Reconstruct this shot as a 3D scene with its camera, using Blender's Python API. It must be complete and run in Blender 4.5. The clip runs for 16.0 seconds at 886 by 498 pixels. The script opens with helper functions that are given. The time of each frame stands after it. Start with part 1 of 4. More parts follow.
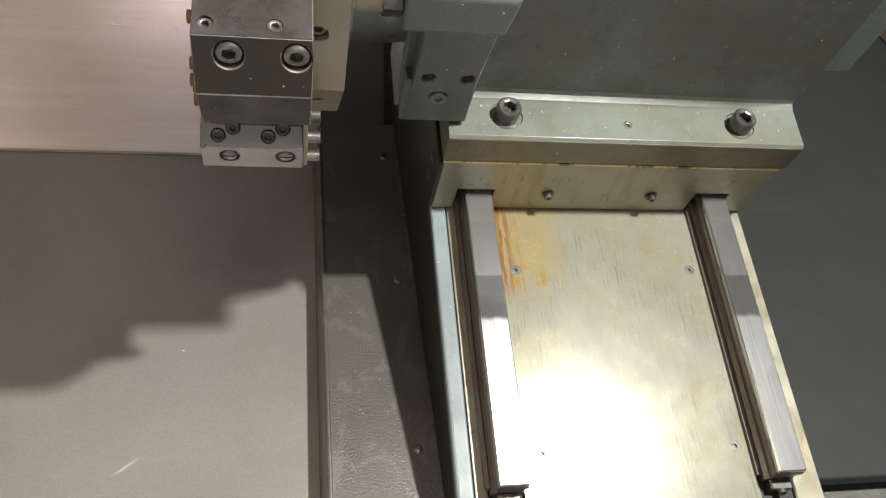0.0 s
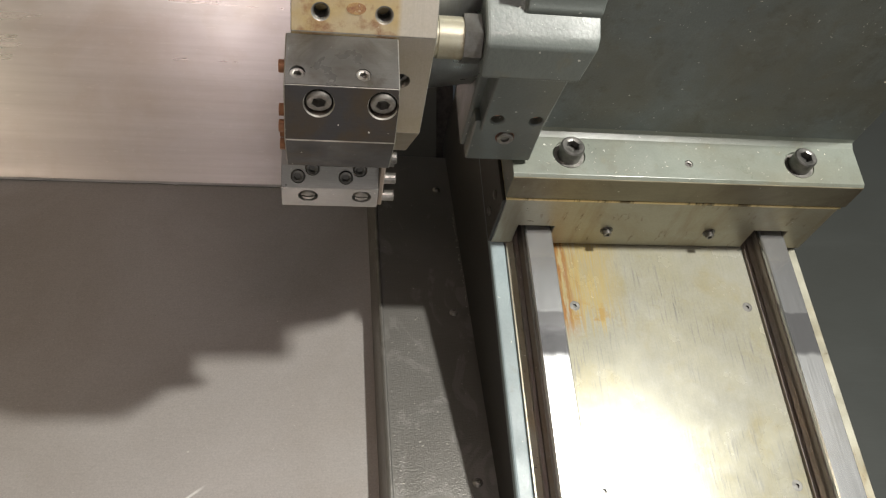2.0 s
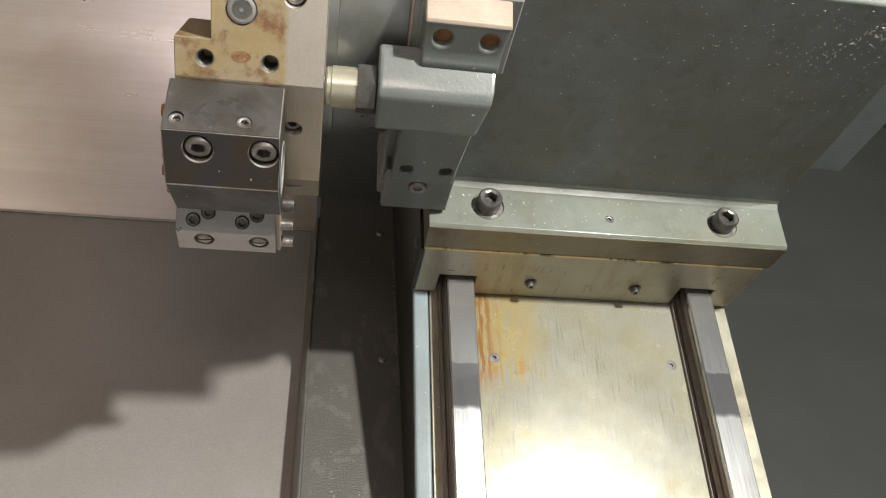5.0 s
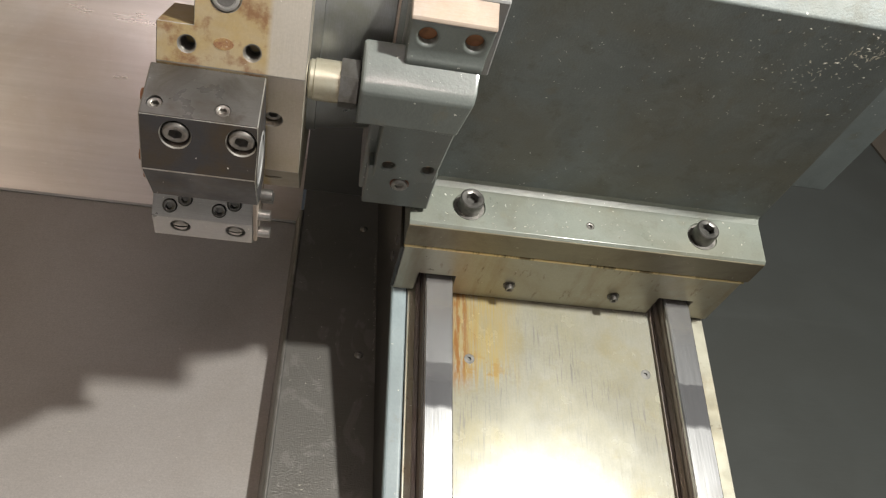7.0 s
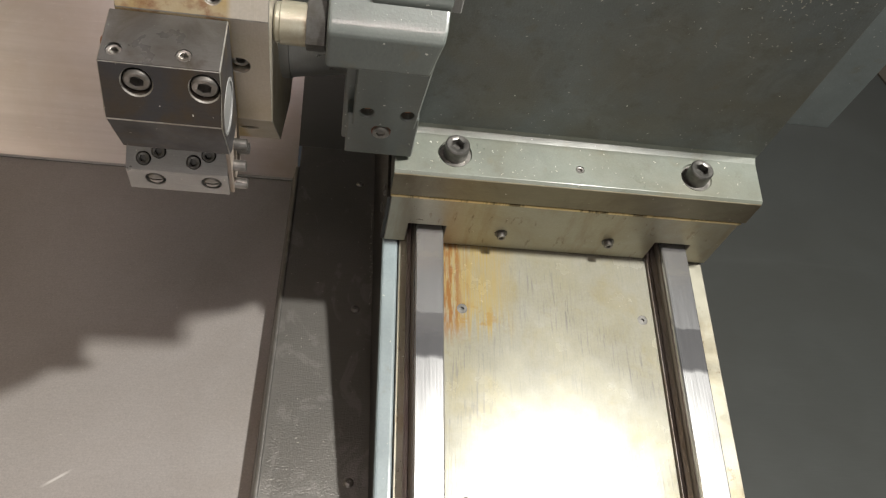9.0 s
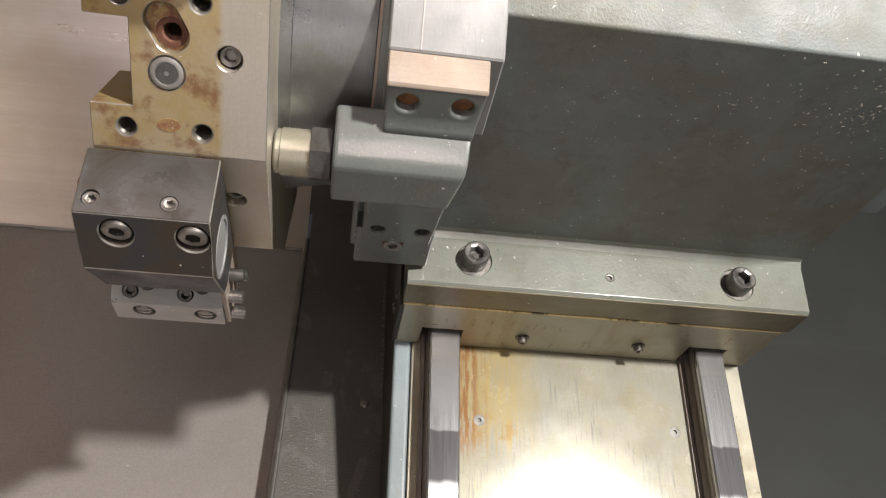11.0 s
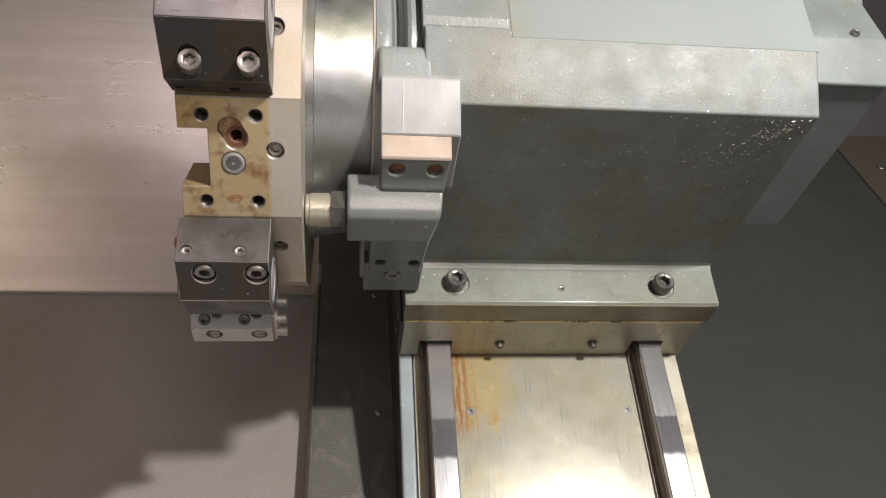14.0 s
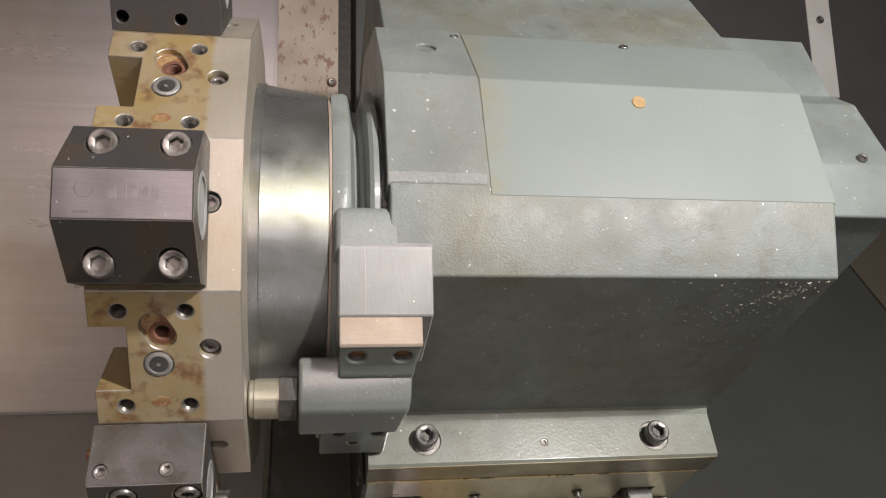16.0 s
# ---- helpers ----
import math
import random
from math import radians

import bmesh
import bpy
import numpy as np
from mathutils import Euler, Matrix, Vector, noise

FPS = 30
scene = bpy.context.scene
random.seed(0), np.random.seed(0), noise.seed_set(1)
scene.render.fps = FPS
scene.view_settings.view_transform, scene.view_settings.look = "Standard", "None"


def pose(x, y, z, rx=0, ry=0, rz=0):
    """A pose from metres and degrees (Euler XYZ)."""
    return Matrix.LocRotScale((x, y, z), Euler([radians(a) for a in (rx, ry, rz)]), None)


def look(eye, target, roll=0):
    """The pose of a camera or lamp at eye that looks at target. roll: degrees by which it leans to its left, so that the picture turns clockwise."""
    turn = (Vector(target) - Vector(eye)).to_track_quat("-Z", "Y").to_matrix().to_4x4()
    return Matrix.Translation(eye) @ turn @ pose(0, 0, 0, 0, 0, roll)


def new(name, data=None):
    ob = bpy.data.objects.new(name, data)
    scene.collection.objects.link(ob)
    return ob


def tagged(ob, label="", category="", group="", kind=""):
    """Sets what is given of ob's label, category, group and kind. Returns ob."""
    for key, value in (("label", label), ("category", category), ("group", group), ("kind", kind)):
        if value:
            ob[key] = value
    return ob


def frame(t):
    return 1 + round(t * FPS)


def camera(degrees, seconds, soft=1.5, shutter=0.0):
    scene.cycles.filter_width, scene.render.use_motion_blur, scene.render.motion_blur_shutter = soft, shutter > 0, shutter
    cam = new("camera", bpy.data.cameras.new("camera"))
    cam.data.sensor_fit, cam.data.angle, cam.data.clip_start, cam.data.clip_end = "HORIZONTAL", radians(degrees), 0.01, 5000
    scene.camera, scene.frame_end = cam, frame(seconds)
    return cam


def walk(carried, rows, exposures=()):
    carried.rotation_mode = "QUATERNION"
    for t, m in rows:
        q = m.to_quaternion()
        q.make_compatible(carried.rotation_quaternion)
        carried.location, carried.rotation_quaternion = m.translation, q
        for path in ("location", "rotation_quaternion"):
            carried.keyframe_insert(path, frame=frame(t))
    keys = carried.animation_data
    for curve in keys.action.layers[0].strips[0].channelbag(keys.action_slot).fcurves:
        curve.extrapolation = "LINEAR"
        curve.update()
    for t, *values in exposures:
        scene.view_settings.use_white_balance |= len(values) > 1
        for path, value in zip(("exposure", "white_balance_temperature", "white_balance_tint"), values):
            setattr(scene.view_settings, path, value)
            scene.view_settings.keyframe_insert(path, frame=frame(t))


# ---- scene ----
cam = camera(58.1, 16.0, soft=1.2)
PATH = [
    (0, (-0.175, -0.285, 0.548), (0.193, 0.669, -1.171), 18.6),
    (0.5, (-0.144, -0.284, 0.547), (0.21, 0.677, -1.171), 18.0),
    (1, (-0.144, -0.279, 0.551), (0.168, 0.706, -1.161), 16.0),
    (1.5, (-0.175, -0.279, 0.556), (0.11, 0.728, -1.148), 14.6),
    (2, (-0.204, -0.279, 0.558), (0.098, 0.727, -1.143), 15.4),
    (2.5, (-0.235, -0.279, 0.561), (0.079, 0.731, -1.137), 15.8),
    (3, (-0.251, -0.277, 0.559), (0.064, 0.751, -1.128), 16.0),
    (3.5, (-0.221, -0.277, 0.562), (0.102, 0.774, -1.108), 16.9),
    (4, (-0.185, -0.276, 0.561), (0.143, 0.787, -1.101), 17.1),
    (4.5, (-0.157, -0.275, 0.566), (0.16, 0.805, -1.087), 16.6),
    (4.7, (-0.143, -0.273, 0.567), (0.165, 0.814, -1.083), 16.4),
    (6.8, (-0.14, -0.277, 0.569), (0.187, 0.813, -1.075), 19.7),
    (7, (-0.133, -0.273, 0.568), (0.189, 0.814, -1.08), 20.1),
    (7.5, (-0.097, -0.282, 0.564), (0.196, 0.762, -1.116), 19.2),
    (8, (-0.106, -0.283, 0.563), (0.18, 0.716, -1.146), 18.2),
    (8.2, (-0.106, -0.282, 0.562), (0.173, 0.711, -1.152), 17.7),
    (10.3, (-0.111, -0.235, 0.566), (0.139, 0.803, -1.125), 17.0),
    (10.5, (-0.113, -0.218, 0.567), (0.122, 0.82, -1.126), 16.8),
    (11, (-0.106, -0.19, 0.557), (0.13, 0.829, -1.148), 16.1),
    (11.5, (-0.109, -0.159, 0.562), (0.139, 0.836, -1.155), 16.7),
    (12, (-0.109, -0.177, 0.572), (0.141, 0.874, -1.112), 16.4),
    (12.5, (-0.118, -0.205, 0.593), (0.105, 0.948, -1.025), 13.8),
    (13, (-0.117, -0.24, 0.63), (0.068, 0.962, -0.958), 9.9),
    (13.5, (-0.118, -0.28, 0.665), (0.086, 0.885, -0.948), 9.6),
    (14, (-0.119, -0.291, 0.683), (0.129, 0.838, -0.949), 11.0),
    (14.5, (-0.115, -0.258, 0.683), (0.146, 0.876, -0.944), 10.6),
    (15, (-0.111, -0.222, 0.677), (0.179, 0.935, -0.929), 11.5),
    (15.5, (-0.114, -0.191, 0.671), (0.208, 0.965, -0.929), 13.3),
    (16, (-0.115, -0.16, 0.676), (0.229, 0.998, -0.918), 14.0),
]
# The slide is inclined: x runs along the spindle, y up the slope, z square to the slide.
SLANT = pose(0, 0, 0, 45, 0, 0)
walk(cam, [(t, SLANT @ look(eye, target, roll)) for t, eye, target, roll in PATH],
     exposures=[(0, 0.0, 6500, 10), (8.2, 0.0, 6500, 11), (10.5, -0.1, 6550, 15), (12.5, -0.17, 6550, 17), (14.5, -0.3, 6550, 17), (16, -0.5, 6550, 17)])

# ---- light ----
world = bpy.data.worlds.new("workshop")
scene.world = world
world.use_nodes = True
world.node_tree.nodes["Background"].inputs[0].default_value = (0.86, 0.93, 1.0, 1)
world.node_tree.nodes["Background"].inputs[1].default_value = 0.032


def area_lamp(name, eye, target, sx, sy, power, colour, spread=180):
    data = bpy.data.lights.new(name, "AREA")
    data.shape, data.size, data.size_y, data.energy, data.color = "RECTANGLE", sx, sy, power, colour
    data.spread = radians(spread)
    ob = new(name, data)
    ob.matrix_basis = SLANT @ look(eye, target)
    return ob


area_lamp("machine_lamp", (0.41, 0.092, 1.19), (0.0, 0.02, 0.0), 0.05, 0.05, 25.0, (1.0, 0.985, 0.91))
area_lamp("workshop_tube", (-0.06, -0.27, 1.38), (-0.44, 0.32, -0.1), 0.30, 0.22, 0.80, (1.0, 0.82, 0.77), 80)
area_lamp("workshop_tube", (-0.38, 0.40, 1.30), (-0.34, 0.35, 0.0), 0.5, 0.3, 1.5, (1.0, 0.83, 0.79))

area_lamp("doorway_light", (-0.05, -1.30, 0.85), (0.0, 0.1, 0.15), 1.3, 0.7, 3.4, (1.0, 0.94, 0.88))

# ---- materials ----


class Nodes:
    """Short hand for a node tree."""

    def __init__(self, name):
        self.m = bpy.data.materials.new(name)
        self.m.use_nodes = True
        self.t = self.m.node_tree
        self.b = self.t.nodes["Principled BSDF"]
        self.co = self.t.nodes.new("ShaderNodeTexCoord").outputs["Object"]

    def put(self, socket, value):
        if isinstance(value, bpy.types.NodeSocket):
            self.t.links.new(value, socket)
        else:
            socket.default_value = value

    def scaled(self, scale):
        n = self.t.nodes.new("ShaderNodeMapping")
        self.put(n.inputs["Vector"], self.co)
        n.inputs["Scale"].default_value = scale
        return n.outputs[0]

    def noise(self, scale, detail=4.0, rough=0.6, stretch=None, distort=0.0):
        n = self.t.nodes.new("ShaderNodeTexNoise")
        self.put(n.inputs["Vector"], self.scaled(stretch) if stretch else self.co)
        n.inputs["Scale"].default_value, n.inputs["Detail"].default_value = scale, detail
        n.inputs["Roughness"].default_value, n.inputs["Distortion"].default_value = rough, distort
        return n.outputs["Fac"]

    def ramp(self, fac, lo, hi, a=0.0, b=1.0):
        n = self.t.nodes.new("ShaderNodeMapRange")
        self.put(n.inputs[0], fac)
        for k, v in zip((1, 2, 3, 4), (lo, hi, a, b)):
            n.inputs[k].default_value = v
        return n.outputs[0]

    def math(self, op, a, b):
        n = self.t.nodes.new("ShaderNodeMath")
        n.operation = op
        self.put(n.inputs[0], a)
        self.put(n.inputs[1], b)
        return n.outputs[0]

    def mix(self, fac, a, b):
        n = self.t.nodes.new("ShaderNodeMix")
        n.data_type = "RGBA"
        self.put(n.inputs[0], fac)
        for k, v in ((6, a), (7, b)):
            self.put(n.inputs[k], v if isinstance(v, bpy.types.NodeSocket) else (*v, 1))
        return n.outputs[2]

    def axis(self, k):
        n = self.t.nodes.new("ShaderNodeSeparateXYZ")
        self.put(n.inputs[0], self.co)
        return n.outputs[k]

    def bump(self, height, strength, distance=0.001):
        n = self.t.nodes.new("ShaderNodeBump")
        n.inputs["Strength"].default_value, n.inputs["Distance"].default_value = strength, distance
        self.put(n.inputs["Height"], height)
        if self.b.inputs["Normal"].is_linked:
            self.put(n.inputs["Normal"], self.b.inputs["Normal"].links[0].from_socket)
        self.put(self.b.inputs["Normal"], n.outputs[0])

    def done(self, colour, rough, metal=0.0, coat=0.0):
        self.put(self.b.inputs["Base Color"], colour if isinstance(colour, bpy.types.NodeSocket) else (*colour, 1))
        self.put(self.b.inputs["Roughness"], rough)
        self.put(self.b.inputs["Metallic"], metal)
        self.b.inputs["Coat Weight"].default_value = coat
        self.b.inputs["Coat Roughness"].default_value = 0.15
        return self.m


def speckled(n, colour, tint, scale=420.0, edge=0.74):
    """Fine dried splashes and dust over a colour."""
    return n.mix(n.ramp(n.noise(scale, 2.0, 0.5), edge, edge + 0.05), colour, tint)


def grained(n, colour, amount=0.3, scale=700.0):
    """Fine mottling of a colour."""
    dark = n.mix(1.0, colour, colour)
    g = n.t.nodes.new("ShaderNodeHueSaturation")
    n.put(g.inputs["Color"], dark)
    n.put(g.inputs["Value"], n.ramp(n.noise(scale, 3.0, 0.7), 0.3, 0.7, 1 - amount, 1 + amount * 0.6))
    return g.outputs[0]


def cast_paint(name, colour, relief=0.35, cells=330.0, gloss=0.15, film=0.1, rough=0.42):
    n = Nodes(name)
    dark = tuple(c * 0.72 for c in colour)
    base = n.mix(n.ramp(n.noise(14.0), 0.35, 0.7), colour, dark)
    base = n.mix(n.ramp(n.noise(60.0, 6.0), 0.6, 0.78, 0, 0.5), base, (0.16, 0.13, 0.07))
    base = n.mix(n.ramp(n.noise(9.0, 5.0, 0.6, None, 0.4), 0.42, 0.66, 0, film), base, (0.15, 0.135, 0.085))
    base = n.mix(n.ramp(n.noise(28.0, 6.0, 0.65, None, 0.7), 0.52, 0.68, 0, film * 0.5), base, tuple(c * 1.25 for c in colour))
    base = n.mix(n.ramp(n.noise(45.0, 6.0, 0.7), 0.56, 0.66, 0, film * 0.6), base, (0.09, 0.08, 0.05))
    base = speckled(n, grained(n, base, 0.08), (0.6, 0.6, 0.55), 330.0, 0.72)
    n.bump(n.noise(cells, 2.0, 0.5), relief, 0.0009)
    n.bump(n.noise(cells * 2.2, 1.0, 0.5), relief * 0.6, 0.0004)
    return n.done(base, n.ramp(n.noise(40.0), 0.3, 0.7, rough - 0.1, rough + 0.1), 0.0, gloss)


def machined(name, colour, rough, stretch=(1, 30, 30), stain=(0.3, 0.2, 0.08), amount=0.5, metal=0.62, scale=18.0):
    n = Nodes(name)
    lay = n.noise(90.0, 3.0, 0.6, stretch)
    base = n.mix(n.ramp(lay, 0.3, 0.7, 0, 0.35), colour, tuple(c * 0.6 for c in colour))
    base = n.mix(n.ramp(n.noise(scale, 6.0, 0.65, None, 0.6), 0.45, 0.72, 0, amount), base, stain)
    base = n.mix(n.ramp(n.noise(140.0, 5.0, 0.7), 0.58, 0.78, 0, 0.18), base, tuple(c * 0.55 for c in colour))
    base = speckled(n, grained(n, base, 0.05), (0.75, 0.73, 0.66), 380.0, 0.745)
    n.bump(lay, 0.04, 0.0003)
    return n.done(base, n.ramp(n.noise(30.0, 5.0), 0.3, 0.7, rough * 0.75, rough * 1.6), metal)


def sheet_metal(name, colour, rough, metal, grain=0.05):
    n = Nodes(name)
    lay = n.noise(60.0, 4.0, 0.6, (1, 14, 14))
    base = n.mix(n.ramp(lay, 0.3, 0.7, 0, 0.3), colour, tuple(c * 0.7 for c in colour))
    base = n.mix(n.ramp(n.noise(5.0, 6.0, 0.6, None, 0.8), 0.40, 0.8, 0, 0.35), base, tuple(c * f for c, f in zip(colour, (0.72, 0.64, 0.55))))
    base = n.mix(n.ramp(n.noise(16.0, 3.0, 0.5, None, 0.5), 0.45, 0.75, 0, 0.25), base, tuple(min(1.0, c * 1.3) for c in colour))
    if grain < 0.5:
        base = n.mix(n.ramp(n.noise(40.0, 2.0, 0.5, (0.12, 1.6, 1.6)), 0.68, 0.74, 0, 0.1), base, tuple(min(1.0, c * 1.5) for c in colour))
    if grain > 0.5:
        n.bump(n.noise(620.0, 3.0), grain * 0.7, 0.0007)
        base = n.mix(n.ramp(n.noise(26.0, 4.0, 0.6, (1, 0.5, 1), 1.5), 0.56, 0.62, 0, 0.35), base, tuple(c * 1.6 for c in colour))
    return n.done(base, n.ramp(n.noise(7.0, 2.0), 0.2, 0.8, rough * 0.92, rough * 1.1), metal)


def slide_plate(name):
    """Bright plate: brushed, oil-stained, with rust run-off from the block's corner."""
    n = Nodes(name)
    streak = n.noise(70.0, 3.0, 0.6, (8, 0.5, 1))
    fine = n.noise(260.0, 2.0, 0.6, (6, 0.25, 1))
    base = n.mix(n.ramp(n.noise(11.0, 5.0, 0.6), 0.35, 0.7), (0.32, 0.315, 0.265), (0.285, 0.268, 0.18))
    base = n.mix(n.ramp(n.noise(26.0, 5.0, 0.65, None, 0.8), 0.52, 0.72, 0, 0.5), base, (0.27, 0.225, 0.10))
    base = n.mix(n.ramp(n.noise(75.0, 6.0, 0.7), 0.5, 0.7, 0, 0.35), base, (0.36, 0.36, 0.33))
    base = n.mix(n.ramp(fine, 0.45, 0.7, 0, 0.22), base, (0.20, 0.20, 0.19))
    base = grained(n, base, 0.08, 500.0)
    x, y = n.axis(0), n.axis(1)
    run = n.noise(80.0, 2.0, 0.6, (5, 0.05, 1))
    reach = n.math("ADD", n.math("MULTIPLY", run, -0.10), y)
    run_off = n.math("MULTIPLY", n.ramp(reach, 0.030, 0.044), n.ramp(x, -0.048, -0.022, 1, 0))
    yellow = n.math("MULTIPLY", run_off, n.ramp(n.noise(110.0, 3.0, 0.6, (7, 0.25, 1)), 0.36, 0.58, 0.25, 0.85))
    base = n.mix(yellow, base, (0.36, 0.27, 0.09))
    edge = n.math("MULTIPLY", n.ramp(n.math("ADD", x, n.ramp(run, 0.3, 0.7, -0.006, 0.006)), -0.078, -0.064, 1, 0), n.ramp(y, 0.066, 0.088, 0, 1))
    base = n.mix(n.math("MULTIPLY", edge, n.ramp(n.noise(80.0, 5.0, 0.7, (4, 0.5, 1)), 0.42, 0.54, 0, 0.9)), base, (0.25, 0.105, 0.025))
    drip = n.math("MULTIPLY", n.ramp(x, -0.050, -0.032, 1, 0), n.math("MULTIPLY", n.ramp(y, 0.080, 0.088, 0, 1), n.ramp(y, 0.100, 0.108, 1, 0)))
    base = n.mix(n.math("MULTIPLY", drip, n.ramp(n.noise(90.0, 5.0, 0.7), 0.5, 0.6, 0, 0.8)), base, (0.32, 0.20, 0.06))
    dark = n.math("MULTIPLY", n.ramp(streak, 0.54, 0.64), n.ramp(n.noise(14.0, 2.0), 0.44, 0.6))
    base = n.mix(n.math("MULTIPLY", dark, 0.55), base, (0.13, 0.13, 0.14))
    n.bump(streak, 0.05, 0.0005)
    return n.done(base, n.ramp(n.noise(20.0, 6.0), 0.3, 0.7, 0.2, 0.3), 0.22)


def rail_steel(name):
    """Ground rail, with steps of wear across it where the runner blocks stop."""
    n = Nodes(name)
    y = n.math("ADD", n.axis(1), n.ramp(n.noise(60.0, 2.0, 0.5, (1, 0.2, 1)), 0.3, 0.7, -0.0015, 0.0015))
    line = n.noise(160.0, 3.0, 0.6, (8, 0.15, 1))
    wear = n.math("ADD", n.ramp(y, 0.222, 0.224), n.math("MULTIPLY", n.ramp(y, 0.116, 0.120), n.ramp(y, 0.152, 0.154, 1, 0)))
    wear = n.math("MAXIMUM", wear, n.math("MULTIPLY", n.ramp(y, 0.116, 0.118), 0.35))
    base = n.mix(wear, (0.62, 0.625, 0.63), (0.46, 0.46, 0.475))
    base = n.mix(n.ramp(line, 0.5, 0.75, 0, 0.16), base, (0.36, 0.37, 0.40))
    base = n.mix(n.ramp(n.noise(22.0, 5.0, 0.6), 0.55, 0.75, 0, 0.3), base, (0.36, 0.33, 0.27))
    rough = n.math("ADD", n.math("MULTIPLY", wear, -0.10), n.ramp(line, 0.3, 0.7, 0.20, 0.25))
    n.bump(line, 0.008, 0.0003)
    return n.done(base, rough, 0.85)


def plain_metal(name, colour, rough, metal=1.0):
    n = Nodes(name)
    base = n.mix(n.ramp(n.noise(160.0, 5.0), 0.4, 0.7), colour, tuple(c * 0.55 for c in colour))
    n.bump(n.noise(500.0, 2.0), 0.08, 0.0004)
    return n.done(base, n.ramp(n.noise(120.0), 0.3, 0.7, rough * 0.8, rough * 1.3), metal)


SMOOTH = cast_paint("smooth_grey_green_paint", (0.135, 0.152, 0.142), 0.16, 420.0, 0.5)
GREEN = cast_paint("grey_green_cast_paint", (0.185, 0.211, 0.205), 0.26, 700.0, 0.0, 0.6, 0.54)
COVER = cast_paint("grey_green_cover_paint", (0.215, 0.247, 0.242), 0.05)


def stained_cover(name):
    """The cover's paint, browned by coolant along its left edge."""
    n = Nodes(name)
    base = n.mix(n.ramp(n.noise(10.0), 0.3, 0.7), (0.205, 0.236, 0.228), (0.185, 0.212, 0.203))
    edge = n.math("MULTIPLY", n.ramp(n.axis(0), -0.078, -0.055, 1, 0), n.ramp(n.noise(40.0, 5.0), 0.38, 0.62, 0, 0.7))
    base = n.mix(edge, base, (0.22, 0.19, 0.11))
    base = speckled(n, base, (0.45, 0.45, 0.4), 330.0, 0.77)
    n.bump(n.noise(420.0, 2.0), 0.06, 0.001)
    return n.done(base, n.ramp(n.noise(40.0), 0.3, 0.7, 0.36, 0.5), 0.0, 0.12)


COLLAR = cast_paint("rough_collar_paint", (0.225, 0.252, 0.245), 0.3, 420.0, 0.15, 0.15, 0.44)
STAINED = stained_cover("coolant_stained_cover_paint")
BLUE = cast_paint("blue_grey_paint", (0.26, 0.32, 0.34), 0.12)
FLANGE = cast_paint("oily_flange_paint", (0.19, 0.21, 0.18), 0.14, 420.0, 0.6, 0.5, 0.36)


def turret_steel(name):
    """Facet steel, browned where the holders used to sit."""
    n = Nodes(name)
    lay = n.noise(90.0, 3.0, 0.6, (30, 1, 1))
    base = n.mix(n.ramp(lay, 0.3, 0.7, 0, 0.3), (0.50, 0.46, 0.40), (0.36, 0.33, 0.285))
    base = n.mix(n.ramp(n.noise(13.0, 5.0, 0.6, None, 0.6), 0.42, 0.7, 0, 0.55), base, (0.36, 0.30, 0.17))
    seat = n.ramp(n.axis(0), 0.0125, 0.0155, 1, 0)
    film = n.math("MULTIPLY", seat, n.ramp(n.noise(26.0, 6.0, 0.6, None, 0.5), 0.28, 0.62, 0.35, 0.9))
    base = n.mix(film, base, (0.42, 0.30, 0.11))
    spots = n.math("MULTIPLY", seat, n.ramp(n.noise(70.0, 5.0, 0.6), 0.54, 0.66, 0, 0.8))
    base = n.mix(spots, base, (0.22, 0.10, 0.05))
    base = speckled(n, grained(n, base, 0.06), (0.7, 0.68, 0.6), 380.0, 0.75)
    n.bump(lay, 0.04, 0.0003)
    return n.done(base, n.ramp(n.noise(40.0, 5.0), 0.3, 0.7, 0.3, 0.5), 0.5)


TURRET_DISC = turret_steel("browned_turret_steel")
GROUND = machined("ground_steel", (0.33, 0.335, 0.335), 0.5, (30, 1, 1), (0.25, 0.235, 0.2), 0.3, 0.3)
RING = machined("turned_ring_steel", (0.31, 0.32, 0.325), 0.30, (30, 1, 1), (0.17, 0.17, 0.1), 0.75, 0.8, 11.0)


def oily_block(name):
    """Ground steel with a brown oil film that has run down its face."""
    n = Nodes(name)
    lay = n.noise(90.0, 3.0, 0.6, (1, 30, 30))
    base = n.mix(n.ramp(lay, 0.3, 0.7, 0, 0.3), (0.41, 0.395, 0.32), (0.30, 0.29, 0.235))
    base = n.mix(n.ramp(n.noise(9.0, 6.0, 0.65, None, 0.6), 0.42, 0.7, 0, 0.55), base, (0.27, 0.20, 0.085))
    base = n.mix(n.ramp(n.noise(30.0, 4.0, 0.6, (2.2, 1, 0.35), 0.0), 0.55, 0.7, 0, 0.35), base, (0.24, 0.16, 0.07))
    base = n.mix(n.ramp(n.noise(70.0, 5.0, 0.7, (1.5, 1, 0.5)), 0.60, 0.68, 0, 0.6), base, (0.11, 0.06, 0.03))
    base = speckled(n, grained(n, base, 0.06), (0.75, 0.73, 0.66), 380.0, 0.745)
    n.bump(lay, 0.04, 0.0003)
    return n.done(base, n.ramp(n.noise(30.0, 5.0), 0.3, 0.7, 0.27, 0.5), 0.55)


